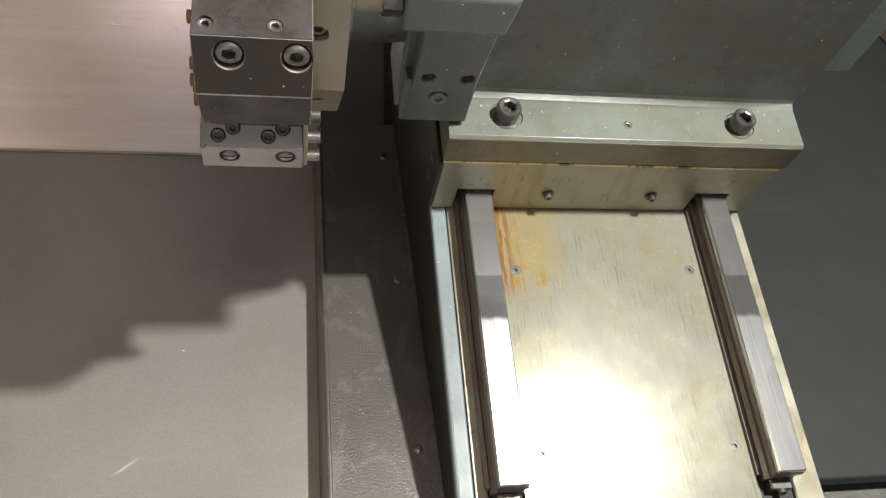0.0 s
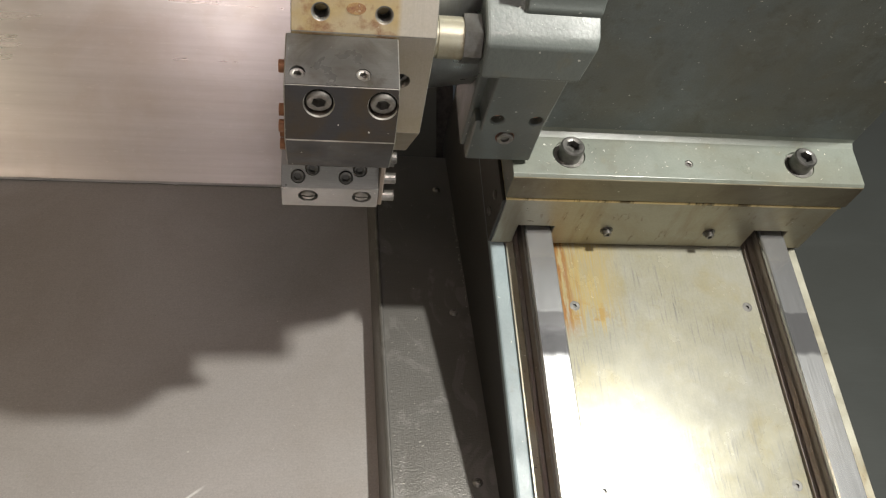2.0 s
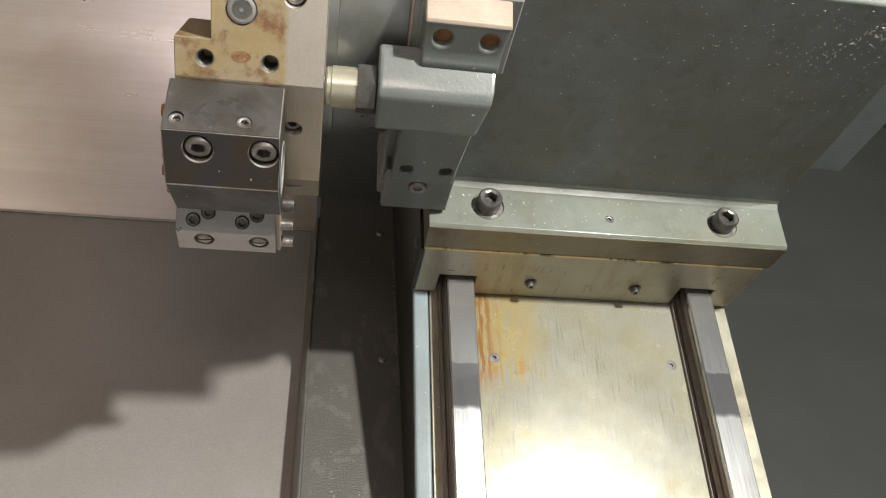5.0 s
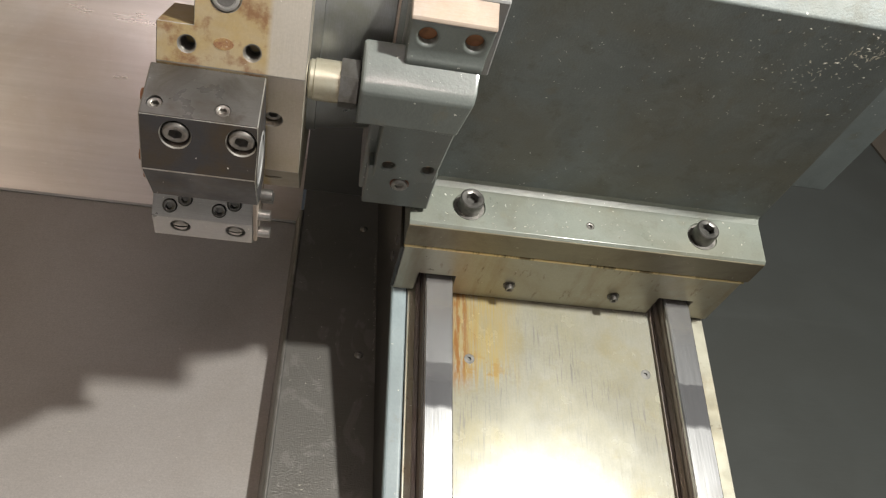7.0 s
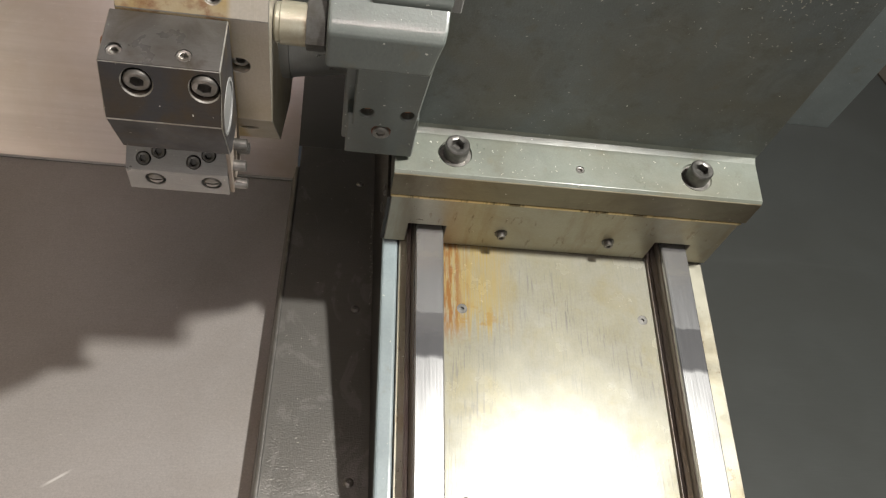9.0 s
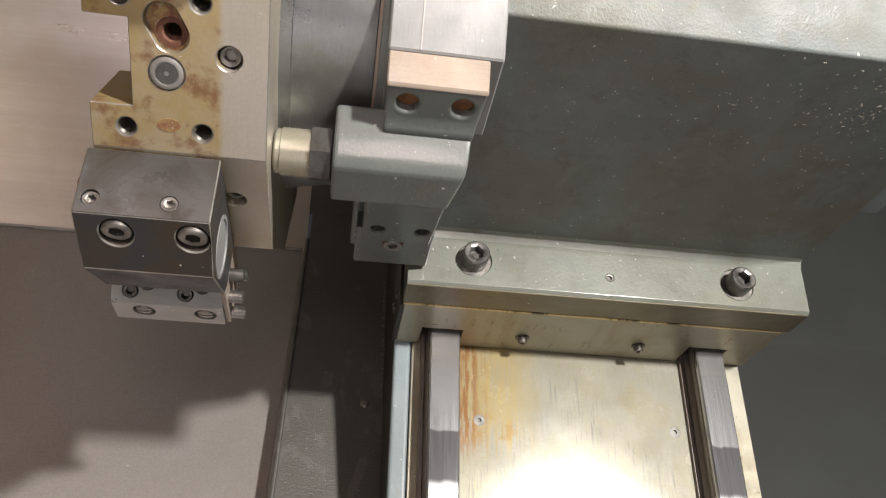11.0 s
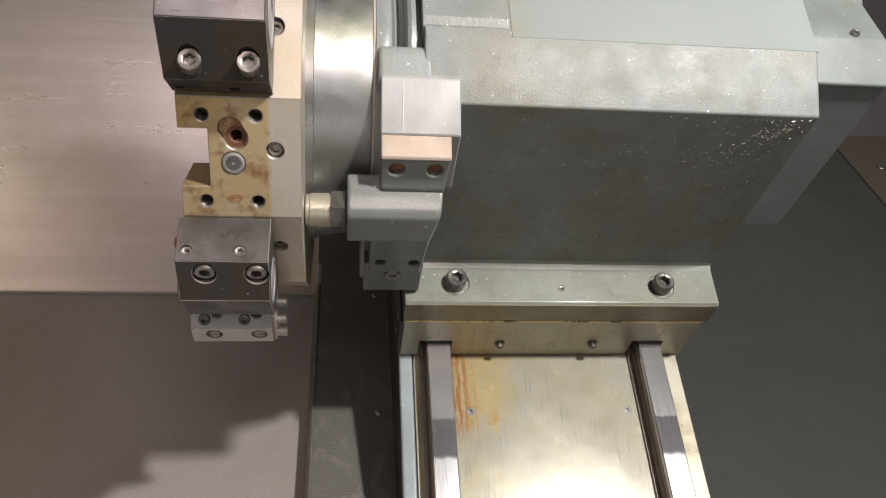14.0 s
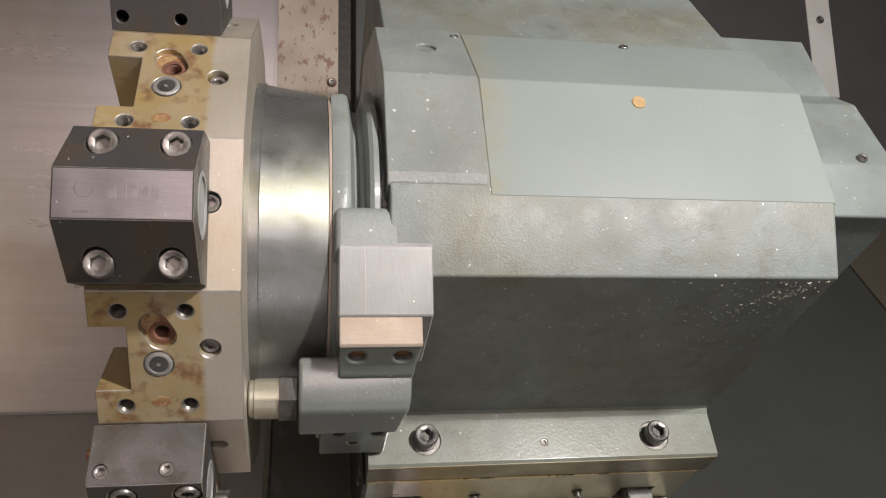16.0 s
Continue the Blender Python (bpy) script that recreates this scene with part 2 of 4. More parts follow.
BLOCK = oily_block("oily_block_steel")
EDGE = machined("brown_oily_edge_steel", (0.24, 0.215, 0.15), 0.36, (1, 30, 30), (0.10, 0.055, 0.025), 0.8, 0.55, 12.0)
RAIL = rail_steel("polished_rail_steel")
FLANK = machined("rail_flank_steel", (0.26, 0.23, 0.21), 0.35, (1, 1, 60), (0.16, 0.08, 0.04), 0.6)
# Brass tone; on the bracket's step it paints a warm lamp's reflection.
BRASS_AND_GLOW = machined("brass_and_lamp_glow", (0.40, 0.335, 0.285), 0.5, (1, 30, 30), (0.36, 0.25, 0.13), 0.4, 0.3)
BLACK = machined("black_oxide_steel", (0.055, 0.053, 0.055), 0.42, (1, 30, 30), (0.075, 0.05, 0.022), 0.8, 0.12, 26.0)
BLACK.node_tree.nodes["Principled BSDF"].inputs["Specular IOR Level"].default_value = 0.25
POLISHED = machined("polished_holder_steel", (0.36, 0.34, 0.35), 0.33, (1, 30, 30), (0.17, 0.15, 0.12), 0.4, 0.8)
WORN = machined("worn_holder_steel", (0.15, 0.147, 0.14), 0.3, (1, 30, 30), (0.055, 0.045, 0.03), 0.95, 0.7, 40.0)
PALE = machined("pale_insert_steel", (0.40, 0.395, 0.385), 0.36, (1, 30, 30), (0.4, 0.36, 0.3), 0.3)
SCREW = plain_metal("screw_steel", (0.32, 0.305, 0.285), 0.36, 0.85)
DARKSCREW = plain_metal("dark_screw_steel", (0.17, 0.165, 0.155), 0.36, 0.8)
MARK = plain_metal("etched_steel", (0.345, 0.325, 0.335), 0.40, 0.8)
CHIP = plain_metal("bright_chip_metal", (0.6, 0.58, 0.5), 0.4, 0.3)
COPPER = plain_metal("coppery_rust", (0.36, 0.17, 0.085), 0.5, 0.5)


def dirty_shim():
    """A brass shim line, black with dirt in places."""
    n = Nodes("dirty_shim_brass")
    base = n.mix(n.ramp(n.noise(60.0, 5.0, 0.7, (1, 0.1, 0.1)), 0.50, 0.60, 0, 0.85), (0.72, 0.58, 0.30), (0.07, 0.05, 0.03))
    return n.done(base, 0.4, 0.4)


SHIM = dirty_shim()
TAN = plain_metal("tan_primer", (0.42, 0.27, 0.12), 0.6, 0.0)
RUST = plain_metal("rusty_bore", (0.19, 0.085, 0.055), 0.75, 0.2)


def patchy_rust(name):
    """Rust worn through to oily steel."""
    n = Nodes(name)
    base = n.mix(n.ramp(n.noise(240.0, 6.0, 0.75), 0.40, 0.60), (0.24, 0.105, 0.06), (0.40, 0.28, 0.12))
    base = n.mix(n.ramp(n.noise(500.0, 3.0, 0.7), 0.6, 0.66), base, (0.5, 0.42, 0.3))
    n.bump(n.noise(400.0, 3.0), 0.3, 0.0004)
    return n.done(base, 0.55, 0.3)


PATCHY = patchy_rust("patchy_rust")
HOLE = plain_metal("dark_bore", (0.05, 0.045, 0.04), 0.5, 0.4)


def chute_sheet(name):
    """Worn bare sheet: dull film, fine sparkle of scuffs, and one bright scratch."""
    n = Nodes(name)
    lay = n.noise(60.0, 4.0, 0.6, (1, 14, 14))
    base = n.mix(n.ramp(lay, 0.3, 0.7, 0, 0.25), (0.62, 0.585, 0.565), (0.48, 0.45, 0.43))
    base = n.mix(n.ramp(n.noise(5.0, 6.0, 0.6, None, 0.8), 0.40, 0.75, 0, 0.5), base, (0.42, 0.365, 0.315))
    base = n.mix(n.ramp(n.noise(22.0, 5.0, 0.65, None, 1.0), 0.5, 0.7, 0, 0.3), base, (0.60, 0.57, 0.55))
    base = grained(n, base, 0.12, 600.0)
    base = n.mix(n.ramp(n.noise(330.0, 2.0, 0.5), 0.74, 0.78, 0, 0.7), base, (0.8, 0.78, 0.74))
    x, y = n.axis(0), n.axis(1)
    across = n.math("ABSOLUTE", n.math("ADD", n.math("ADD", n.math("MULTIPLY", x, 0.62), n.math("MULTIPLY", y, -0.78)), SCRATCH[0]), 0.0)
    along_it = n.math("ABSOLUTE", n.math("ADD", n.math("ADD", n.math("MULTIPLY", x, 0.78), n.math("MULTIPLY", y, 0.62)), SCRATCH[1]), 0.0)
    cut_in = n.math("MULTIPLY", n.ramp(across, 0.0004, 0.0016, 1, 0), n.ramp(along_it, 0.004, 0.013, 1, 0))
    base = n.mix(cut_in, base, (0.95, 0.93, 0.9))
    n.bump(n.noise(480.0, 3.0), 0.2, 0.0006)
    n.bump(n.noise(6.0, 2.0), 0.12, 0.01)
    return n.done(base, n.ramp(n.noise(7.0, 3.0), 0.2, 0.8, 0.30, 0.40), 0.62)


SCRATCH = (0.0915, 0.3086)
CHUTE = chute_sheet("brown_grey_sheet")
STRIP = sheet_metal("black_oily_sheet", (0.225, 0.218, 0.205), 0.42, 0.7, 1.0)
# Shade put into colour: left sides of saddle and wiper turned from the lamp.
SHADED_SIDE = sheet_metal("black_shaded_casting", (0.028, 0.026, 0.024), 0.5, 0.1, 0.6)
FLOOR = sheet_metal("dark_grey_floor_sheet", (0.062, 0.066, 0.063), 0.40, 0.25)
WALL = sheet_metal("mauve_grey_wall_sheet", (0.075, 0.071, 0.074), 0.5, 0.1)
PANEL = sheet_metal("brown_tinted_wall_steel", (0.27, 0.235, 0.17), 0.3, 0.6)


def back_sheet(name):
    """Brushed steel sheet: long level streaks, dull patches of dried coolant, fine scuffs."""
    n = Nodes(name)
    band = n.noise(26.0, 4.0, 0.6, (0.06, 1.6, 1.6))
    hair = n.noise(160.0, 3.0, 0.6, (0.08, 2, 2))
    base = n.mix(n.ramp(band, 0.36, 0.66), (0.57, 0.55, 0.545), (0.49, 0.472, 0.466))
    base = n.mix(n.ramp(hair, 0.5, 0.72, 0, 0.16), base, (0.38, 0.365, 0.355))
    base = n.mix(n.ramp(n.noise(7.0, 6.0, 0.65, None, 0.6), 0.46, 0.72, 0, 0.45), base, (0.42, 0.36, 0.29))
    base = n.mix(n.ramp(n.noise(180.0, 4.0, 0.7, (0.5, 1.5, 1.5)), 0.60, 0.70, 0, 0.2), base, (0.72, 0.70, 0.68))
    return n.done(base, n.ramp(n.math("ADD", n.math("MULTIPLY", band, 0.6), n.math("MULTIPLY", n.noise(9.0, 4.0), 0.4)), 0.35, 0.65, 0.26, 0.35), 0.88)


BACK = back_sheet("grey_back_sheet")
WHITE = sheet_metal("white_strip_paint", (0.68, 0.66, 0.64), 0.45, 0.0)
PLATE = slide_plate("stained_slide_plate")


def rusty_panel():
    n = Nodes("rust_flecked_panel")
    base = n.mix(n.ramp(n.noise(110.0, 5.0, 0.65, (1, 0.5, 1)), 0.55, 0.62, 0, 0.85), (0.37, 0.32, 0.27), (0.17, 0.075, 0.055))
    base = n.mix(n.ramp(n.noise(14.0, 4.0), 0.4, 0.7, 0, 0.5), base, (0.22, 0.17, 0.13))
    n.bump(n.noise(120.0), 0.2, 0.001)
    return n.done(base, 0.5, 0.2)


RUSTY = rusty_panel()
BROWN = sheet_metal("brown_stained_sheet", (0.10, 0.085, 0.07), 0.45, 0.2)
RIM = machined("rubbed_edge_steel", (0.5, 0.49, 0.46), 0.35, (1, 30, 30), (0.2, 0.16, 0.1), 0.8, 0.8, 60.0)
RUBBED = (BLACK, WORN, TURRET_DISC, BLOCK)

# ---- mesh helpers ----
BASES = {}


def thing(name, base, label, category, group=""):
    """A thing of several parts: an empty at its base. base: x, y, z on the slide."""
    ob = new(name)
    ob.empty_display_size = 0.01
    ob.matrix_basis = SLANT @ Matrix.Translation(base)
    BASES[ob.name] = Vector(base)
    return tagged(ob, label, category, group)


def finish(bm, bevel=0.0, smooth=34, rim=0):
    bmesh.ops.remove_doubles(bm, verts=bm.verts, dist=1e-6)
    bmesh.ops.recalc_face_normals(bm, faces=bm.faces)
    if bevel:
        edges = [e for e in bm.edges if len(e.link_faces) == 2 and e.calc_face_angle() > radians(24)]
        bmesh.ops.bevel(bm, geom=edges, offset=bevel, segments=1 if bevel < 0.0012 else 3, profile=0.6, affect="EDGES", clamp_overlap=True, material=rim)
    for f in bm.faces:
        f.smooth = True
    for e in bm.edges:
        if len(e.link_faces) != 2:
            e.smooth = False
            continue
        lo, hi = sorted(f.calc_area() for f in e.link_faces)
        turn = e.calc_face_angle()
        e.smooth = turn < radians(4) or (turn < radians(smooth) and hi < 5 * lo)
    return bm


def mesh_of(name, bm, material):
    me = bpy.data.meshes.new(name)
    bm.to_mesh(me)
    bm.free()
    me.materials.append(material)
    if material in RUBBED:
        me.materials.append(RIM)
    return me


def part(name, bm, material, parent, label="", bevel=0.0):
    """One mesh under a thing, or under a part of it; built in the slide's coordinates."""
    finish(bm, bevel, 34, 1 if material in RUBBED else 0)
    top = parent if parent.parent is None else parent.parent
    bmesh.ops.translate(bm, verts=bm.verts, vec=-BASES[top.name])
    ob = new(name, mesh_of(name, bm, material))
    ob.parent = parent
    return tagged(ob, label) if label else ob


def solid(name, bm, material, label, category, kind="", bevel=0.0, group=""):
    """A thing of one mesh."""
    ob = new(name, mesh_of(name, finish(bm, bevel), material))
    ob.matrix_basis = SLANT
    return tagged(ob, label, category, group, kind)


def add(bm, other):
    me = bpy.data.meshes.new("tmp")
    other.to_mesh(me)
    other.free()
    bm.from_mesh(me)
    bpy.data.meshes.remove(me)
    return bm


def box(x0, x1, y0, y1, z0, z1):
    bm = bmesh.new()
    bmesh.ops.create_cube(bm, size=1, matrix=Matrix.LocRotScale(((x0 + x1) / 2, (y0 + y1) / 2, (z0 + z1) / 2), None, (x1 - x0, y1 - y0, z1 - z0)))
    return bm


def prism(profile, x0, x1, slew=0.0):
    """A profile of (y, z) drawn out along x; slew shifts the right end by that many metres of x per metre of z."""
    bm = bmesh.new()
    top = max(z for y, z in profile)
    a = [bm.verts.new((x0, y, z)) for y, z in profile]
    b = [bm.verts.new((x1 + slew * (z - top), y, z)) for y, z in profile]
    bm.faces.new(a)
    bm.faces.new(b[::-1])
    for i in range(len(a)):
        j = (i + 1) % len(a)
        bm.faces.new((a[i], b[i], b[j], a[j]))
    bmesh.ops.recalc_face_normals(bm, faces=bm.faces)
    return bm


def along(p, d):
    """A frame at p whose z axis points along d."""
    return Matrix.Translation(p) @ Vector(d).to_track_quat("Z", "Y").to_matrix().to_4x4()


def lathe(rings, p, d, seg=28, caps=True):
    """Rings of (radius, height) turned about the axis d through p."""
    bm = bmesh.new()
    m = along(p, d)
    loops = []
    for r, h in rings:
        loops.append([bm.verts.new(m @ Vector((r * math.cos(2 * math.pi * i / seg), r * math.sin(2 * math.pi * i / seg), h))) for i in range(seg)])
    for a, b in zip(loops, loops[1:]):
        for i in range(seg):
            j = (i + 1) % seg
            bm.faces.new((a[i], a[j], b[j], b[i]))
    if caps:
        bm.faces.new(loops[0][::-1])
        bm.faces.new(loops[-1])
    bmesh.ops.recalc_face_normals(bm, faces=bm.faces)
    return bm


def cyl(p, d, r, h, seg=28):
    return lathe([(r, 0), (r, h)], p, d, seg)


def hexagon(p, d, r, h, chamfer=0.0):
    bm = lathe([(r, 0), (r, h - chamfer), (r - chamfer, h)] if chamfer else [(r, 0), (r, h)], p, d, 6)
    return bm


def socket_head(p, d, r, h, depth=0.55, turn=0.2):
    """A cap screw's head with its hexagon socket; p is the middle of its underside."""
    bm = bmesh.new()
    m = along(p, d) @ pose(0, 0, 0, 0, 0, math.degrees(turn))
    seg, hexr = 36, r * 0.56

    def ring(rad, z, six=False):
        out = []
        for i in range(seg):
            a = 2 * math.pi * i / seg
            k = rad
            if six:
                b = (a % (math.pi / 3)) - math.pi / 6
                k = rad * math.cos(math.pi / 6) / math.cos(b)
            out.append(bm.verts.new(m @ Vector((k * math.cos(a), k * math.sin(a), z))))
        return out

    c = r * 0.1
    loops = [ring(r, 0), ring(r, h - c), ring(r - c, h), ring(hexr * 1.12, h), ring(hexr, h - c * 0.6, True), ring(hexr, h * (1 - depth), True)]
    for a, b in zip(loops, loops[1:]):
        for i in range(seg):
            j = (i + 1) % seg
            bm.faces.new((a[i], a[j], b[j], b[i]))
    bm.faces.new(loops[0][::-1])
    bm.faces.new(loops[-1])
    return bm


def cut(bm, cutters):
    """The first mesh less the cutters."""
    a, b = bpy.data.meshes.new("tmp_a"), bpy.data.meshes.new("tmp_b")
    both = bmesh.new()
    for c in cutters:
        bmesh.ops.recalc_face_normals(c, faces=c.faces)
        add(both, c)
    bmesh.ops.recalc_face_normals(bm, faces=bm.faces)
    bm.to_mesh(a)
    both.to_mesh(b)
    bm.free()
    both.free()
    oa, ob = new("tmp_a", a), new("tmp_b", b)
    mod = oa.modifiers.new("cut", "BOOLEAN")
    mod.object, mod.operation, mod.solver, mod.use_self = ob, "DIFFERENCE", "EXACT", True
    bpy.context.view_layer.update()
    made = bpy.data.meshes.new_from_object(oa.evaluated_get(bpy.context.evaluated_depsgraph_get()))
    out = bmesh.new()
    out.from_mesh(made)
    for o in (oa, ob):
        bpy.data.objects.remove(o)
    for me in (a, b, made):
        bpy.data.meshes.remove(me)
    return out


def moved(bm, m):
    bmesh.ops.transform(bm, matrix=m, verts=bm.verts)
    return bm


# ---- enclosure ----
def chute_z(y):
    return -0.107 - 0.28 * (y - 0.045)


def back_z(y, y0):
    return chute_z(y0) + 0.47 * (y - y0)


CREASE, BEHIND, LEFT, RIGHT, FAR = 0.2406, 0.275, -0.62, 1.0, 1.05
DEEP, DROP = 0.62, 0.030


def sheet_z(y):
    """The lower chute sheet, and past its fold the back sheet."""
    return chute_z(y) - DROP if y < CREASE else chute_z(CREASE) - DROP + 0.47 * (y - CREASE)


def slab(y0, z0, y1, z1, x0, x1, thick=0.003):
    """A flat sheet from one line to another, with its thickness behind it."""
    dy, dz = y1 - y0, z1 - z0
    n = math.hypot(dy, dz)
    oy, oz = dz / n * thick, -dy / n * thick
    return prism([(y0, z0), (y1, z1), (y1 + oy, z1 + oz), (y0 + oy, z0 + oz)], x0, x1)


LOW = -0.75
solid("floor_chute", slab(LOW, sheet_z(LOW), CREASE, sheet_z(CREASE), LEFT, -0.1490), CHUTE, "brown-grey steel chute sheet with faint scratches", "chute", "structure")
solid("wall_back", slab(CREASE, sheet_z(CREASE), FAR, sheet_z(FAR), LEFT, -0.153), BACK, "brushed grey steel back sheet above the chute", "wall", "structure")
solid("wall_back_flange", prism([(CREASE, sheet_z(CREASE)), (FAR, sheet_z(FAR)), (FAR, back_z(FAR, BEHIND) - 0.004), (BEHIND, chute_z(BEHIND))], -0.153, -0.150), BACK, "folded side of the grey steel back sheet", "wall", "structure")
solid("wall_back_low", slab(BEHIND, chute_z(BEHIND), 0.46, back_z(0.46, BEHIND), -0.150, -0.075), FLOOR, "dark oily lower back panel", "wall", "structure")
solid("wall_back_rusty", slab(0.46, back_z(0.46, BEHIND), FAR, back_z(FAR, BEHIND), -0.150, -0.075), RUSTY, "beige back panel flecked with brown rust", "wall", "structure")
solid("wall_back_dark", slab(BEHIND, chute_z(BEHIND), FAR, back_z(FAR, BEHIND), -0.052, 0.212), FLOOR, "dark grey sheet metal back wall", "wall", "structure")
solid("wall_back_right", slab(DEEP, chute_z(DEEP), FAR, back_z(FAR, DEEP), 0.200, RIGHT), WALL, "dull mauve-grey sheet metal back wall", "wall", "structure")
solid("wall_back_channel", slab(BEHIND, chute_z(BEHIND) - 0.02, FAR, back_z(FAR, BEHIND) - 0.02, -0.0745, -0.0525), HOLE, "dark seam between two back panels", "wall", "structure")
CZ = sheet_z(CREASE)
solid("trim_crease", prism([(CREASE - 0.0020, CZ + 0.0030), (CREASE + 0.0010, CZ + 0.0034), (CREASE + 0.0018, CZ + 0.0008), (CREASE - 0.001, CZ + 0.0004)], LEFT, -0.153), GROUND, "bright worn fold between two steel sheets", "trim", "structure")
solid("wall_left", prism([(LOW, sheet_z(LOW) - 0.01), (CREASE, CZ - 0.01), (FAR, sheet_z(FAR)), (FAR, 1.3), (LOW, 1.3)], LEFT - 0.003, LEFT), PANEL, "beige-brown painted steel side wall of the machine", "wall", "structure")
solid("wall_right", prism([(LOW, chute_z(LOW) - 0.04), (DEEP, chute_z(DEEP) - 0.04), (FAR, back_z(FAR, DEEP)), (FAR, 1.3), (LOW, 1.3)], RIGHT, RIGHT + 0.003), FLOOR, "dark grey painted steel side wall", "wall", "structure")


def strip_sheet():
    """The dark cover between chute and saddle; its rounded lip folds down to the chute."""
    prof = [(LOW, chute_z(LOW)), (BEHIND, chute_z(BEHIND)), (BEHIND, chute_z(BEHIND) - 0.01), (LOW, chute_z(LOW) - 0.01)]
    bm = prism(prof, -0.1465, -0.056)
    lip = [(-0.1460, -0.004), (-0.1460, 0.0012), (-0.1472, 0.0022), (-0.1488, 0.0020), (-0.1502, 0.0008), (-0.1510, -0.0020), (-0.1518, -0.0100), (-0.1545, -0.0290), (-0.1545, -0.0330), (-0.1500, -0.0330)]
    out = bmesh.new()
    ends = [[out.verts.new((x, y, chute_z(y) + z)) for x, z in lip] for y in (LOW, CREASE - 0.003)]
    for k, (a, b) in enumerate(zip(lip, lip[1:] + lip[:1])):
        out.faces.new((ends[0][k], ends[1][k], ends[1][(k + 1) % len(lip)], ends[0][(k + 1) % len(lip)]))
    out.faces.new(ends[0])
    out.faces.new(ends[1])
    return add(bm, out)


solid("floor_strip", strip_sheet(), STRIP, "black oily cover strip with a folded lip", "cover strip", "structure", 0.0005)
solid("floor_right", slab(-0.165, chute_z(-0.165), DEEP, chute_z(DEEP), 0.20, RIGHT), FLOOR, "dark grey sheet metal floor beside the slide", "floor", "structure")
solid("floor_right_ledge", slab(LOW, chute_z(LOW) - 0.03, -0.165, chute_z(-0.165) - 0.03, 0.20, RIGHT), STRIP, "dark oily trough with metal chips", "floor", "structure")

SN = Vector((0, 0.28, 1)).normalized()


def sheet_screw(x, y):
    s = thing("sheet_screw", (x, y, chute_z(y)), "small dark button-head screw in the black cover strip", "screw", "cover strip screws")
    p = Vector((x, y, chute_z(y) - 0.0005))
    part("head", cut(lathe([(0.0042, 0), (0.0042, 0.001), (0.0032, 0.0024), (0.0016, 0.003)], p, SN, 20), [hexagon(p + SN * 0.0012, SN, 0.0017, 0.004)]), SCREW, s)


for sy in (0.218, 0.045, -0.125):
    sheet_screw(-0.080, sy)

# ---- saddle with slide plate and rails ----
YB = -0.70
saddle = thing("saddle", (0.07, 0.0, -0.15), "blue-grey painted saddle casting with pale machined edges", "machine saddle")
# Near-black stands for the shade on the casting's left side.
part("casting", prism([(YB, -0.004), (0.30, -0.004), (0.30, -0.22), (YB, -0.20)], -0.0645, 0.2125), SHADED_SIDE, saddle, "casting side with its shade painted near-black", 0.002)
part("edge_rib", box(-0.0650, -0.0525, YB, 0.30, -0.009, 0.0005), BLUE, saddle, "blue-grey painted rib", 0.0025)
part("edge_strip", box(-0.0515, -0.0425, YB, 0.30, -0.02, -0.0015), BLOCK, saddle, "pale oily machined strip", 0.0006)
part("edge_strip", box(0.1885, 0.2115, YB, 0.30, -0.02, -0.0005), BLOCK, saddle, "pale oily machined strip", 0.001)

plate = thing("slide_plate", (0.07, -0.1, 0.0), "stained bright steel cover plate between two rails", "cover plate")
part("sheet", cut(box(-0.0165, 0.1605, YB, 0.060, -0.003, 0.0), [lathe([(0.0030, -0.004), (0.0046, 0.001)], (x, y, 0.0), (0, 0, 1), 24) for x in (0.0, 0.15) for y in (0.0, -0.148)]), PLATE, plate)
for px in (0.0, 0.15):
    for py in (0.0, -0.148):
        q = Vector((px, py, -0.0028))
        part("screw", cut(lathe([(0.0028, 0), (0.0044, 0.0024), (0.0042, 0.0026)], q, (0, 0, 1), 24), [hexagon(q + Vector((0, 0, 0.0010)), (0, 0, 1), 0.0018, 0.003)]), DARKSCREW, plate, "grey countersunk screw")


def rail(x0, x1):
    r = thing("linear_rail", ((x0 + x1) / 2, -0.17, -0.002), "polished steel guide rail with grooved dark sides", "guide rail", "guide rails")
    y0, y1 = -0.1745, 0.30
    w = [(x0 - 0.001, -0.003), (x0 - 0.001, 0.004), (x0 + 0.002, 0.007), (x0 + 0.002, 0.012), (x0 - 0.0005, 0.0145), (x0 - 0.0005, 0.019), (x0, 0.0195)]
    prof = w + [(x0 + x1 - x, z) for x, z in reversed(w)]
    bm = bmesh.new()
    a = [bm.verts.new((x, y0, z)) for x, z in prof]
    b = [bm.verts.new((x, y1, z)) for x, z in prof]
    bm.faces.new(a)
    bm.faces.new(b)
    for i in range(len(a)):
        j = (i + 1) % len(a)
        bm.faces.new((a[i], a[j], b[j], b[i]))
    part("web", bm, FLANK, r, "dark grooved rail side", 0.0004)
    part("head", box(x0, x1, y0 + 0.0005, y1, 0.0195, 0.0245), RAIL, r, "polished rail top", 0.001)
    part("side_lip", box(x0 - 0.0045, x0 - 0.0015, y0 + 0.004, y1, -0.003, 0.0035), FLANK, r, "dark strip along the rail")
    part("end_clip", box(x0 + 0.002, x1 - 0.003, y0 - 0.008, y0, -0.003, 0.006), DARKSCREW, r, "dark end clip", 0.001)
    part("end_screw", socket_head(((x0 + x1) / 2, y0 - 0.0078, 0.003), (0, -1, 0.3), 0.0032, 0.003), SCREW, r, "small screw")


rail(-0.0405, -0.0185)
rail(0.1645, 0.1865)

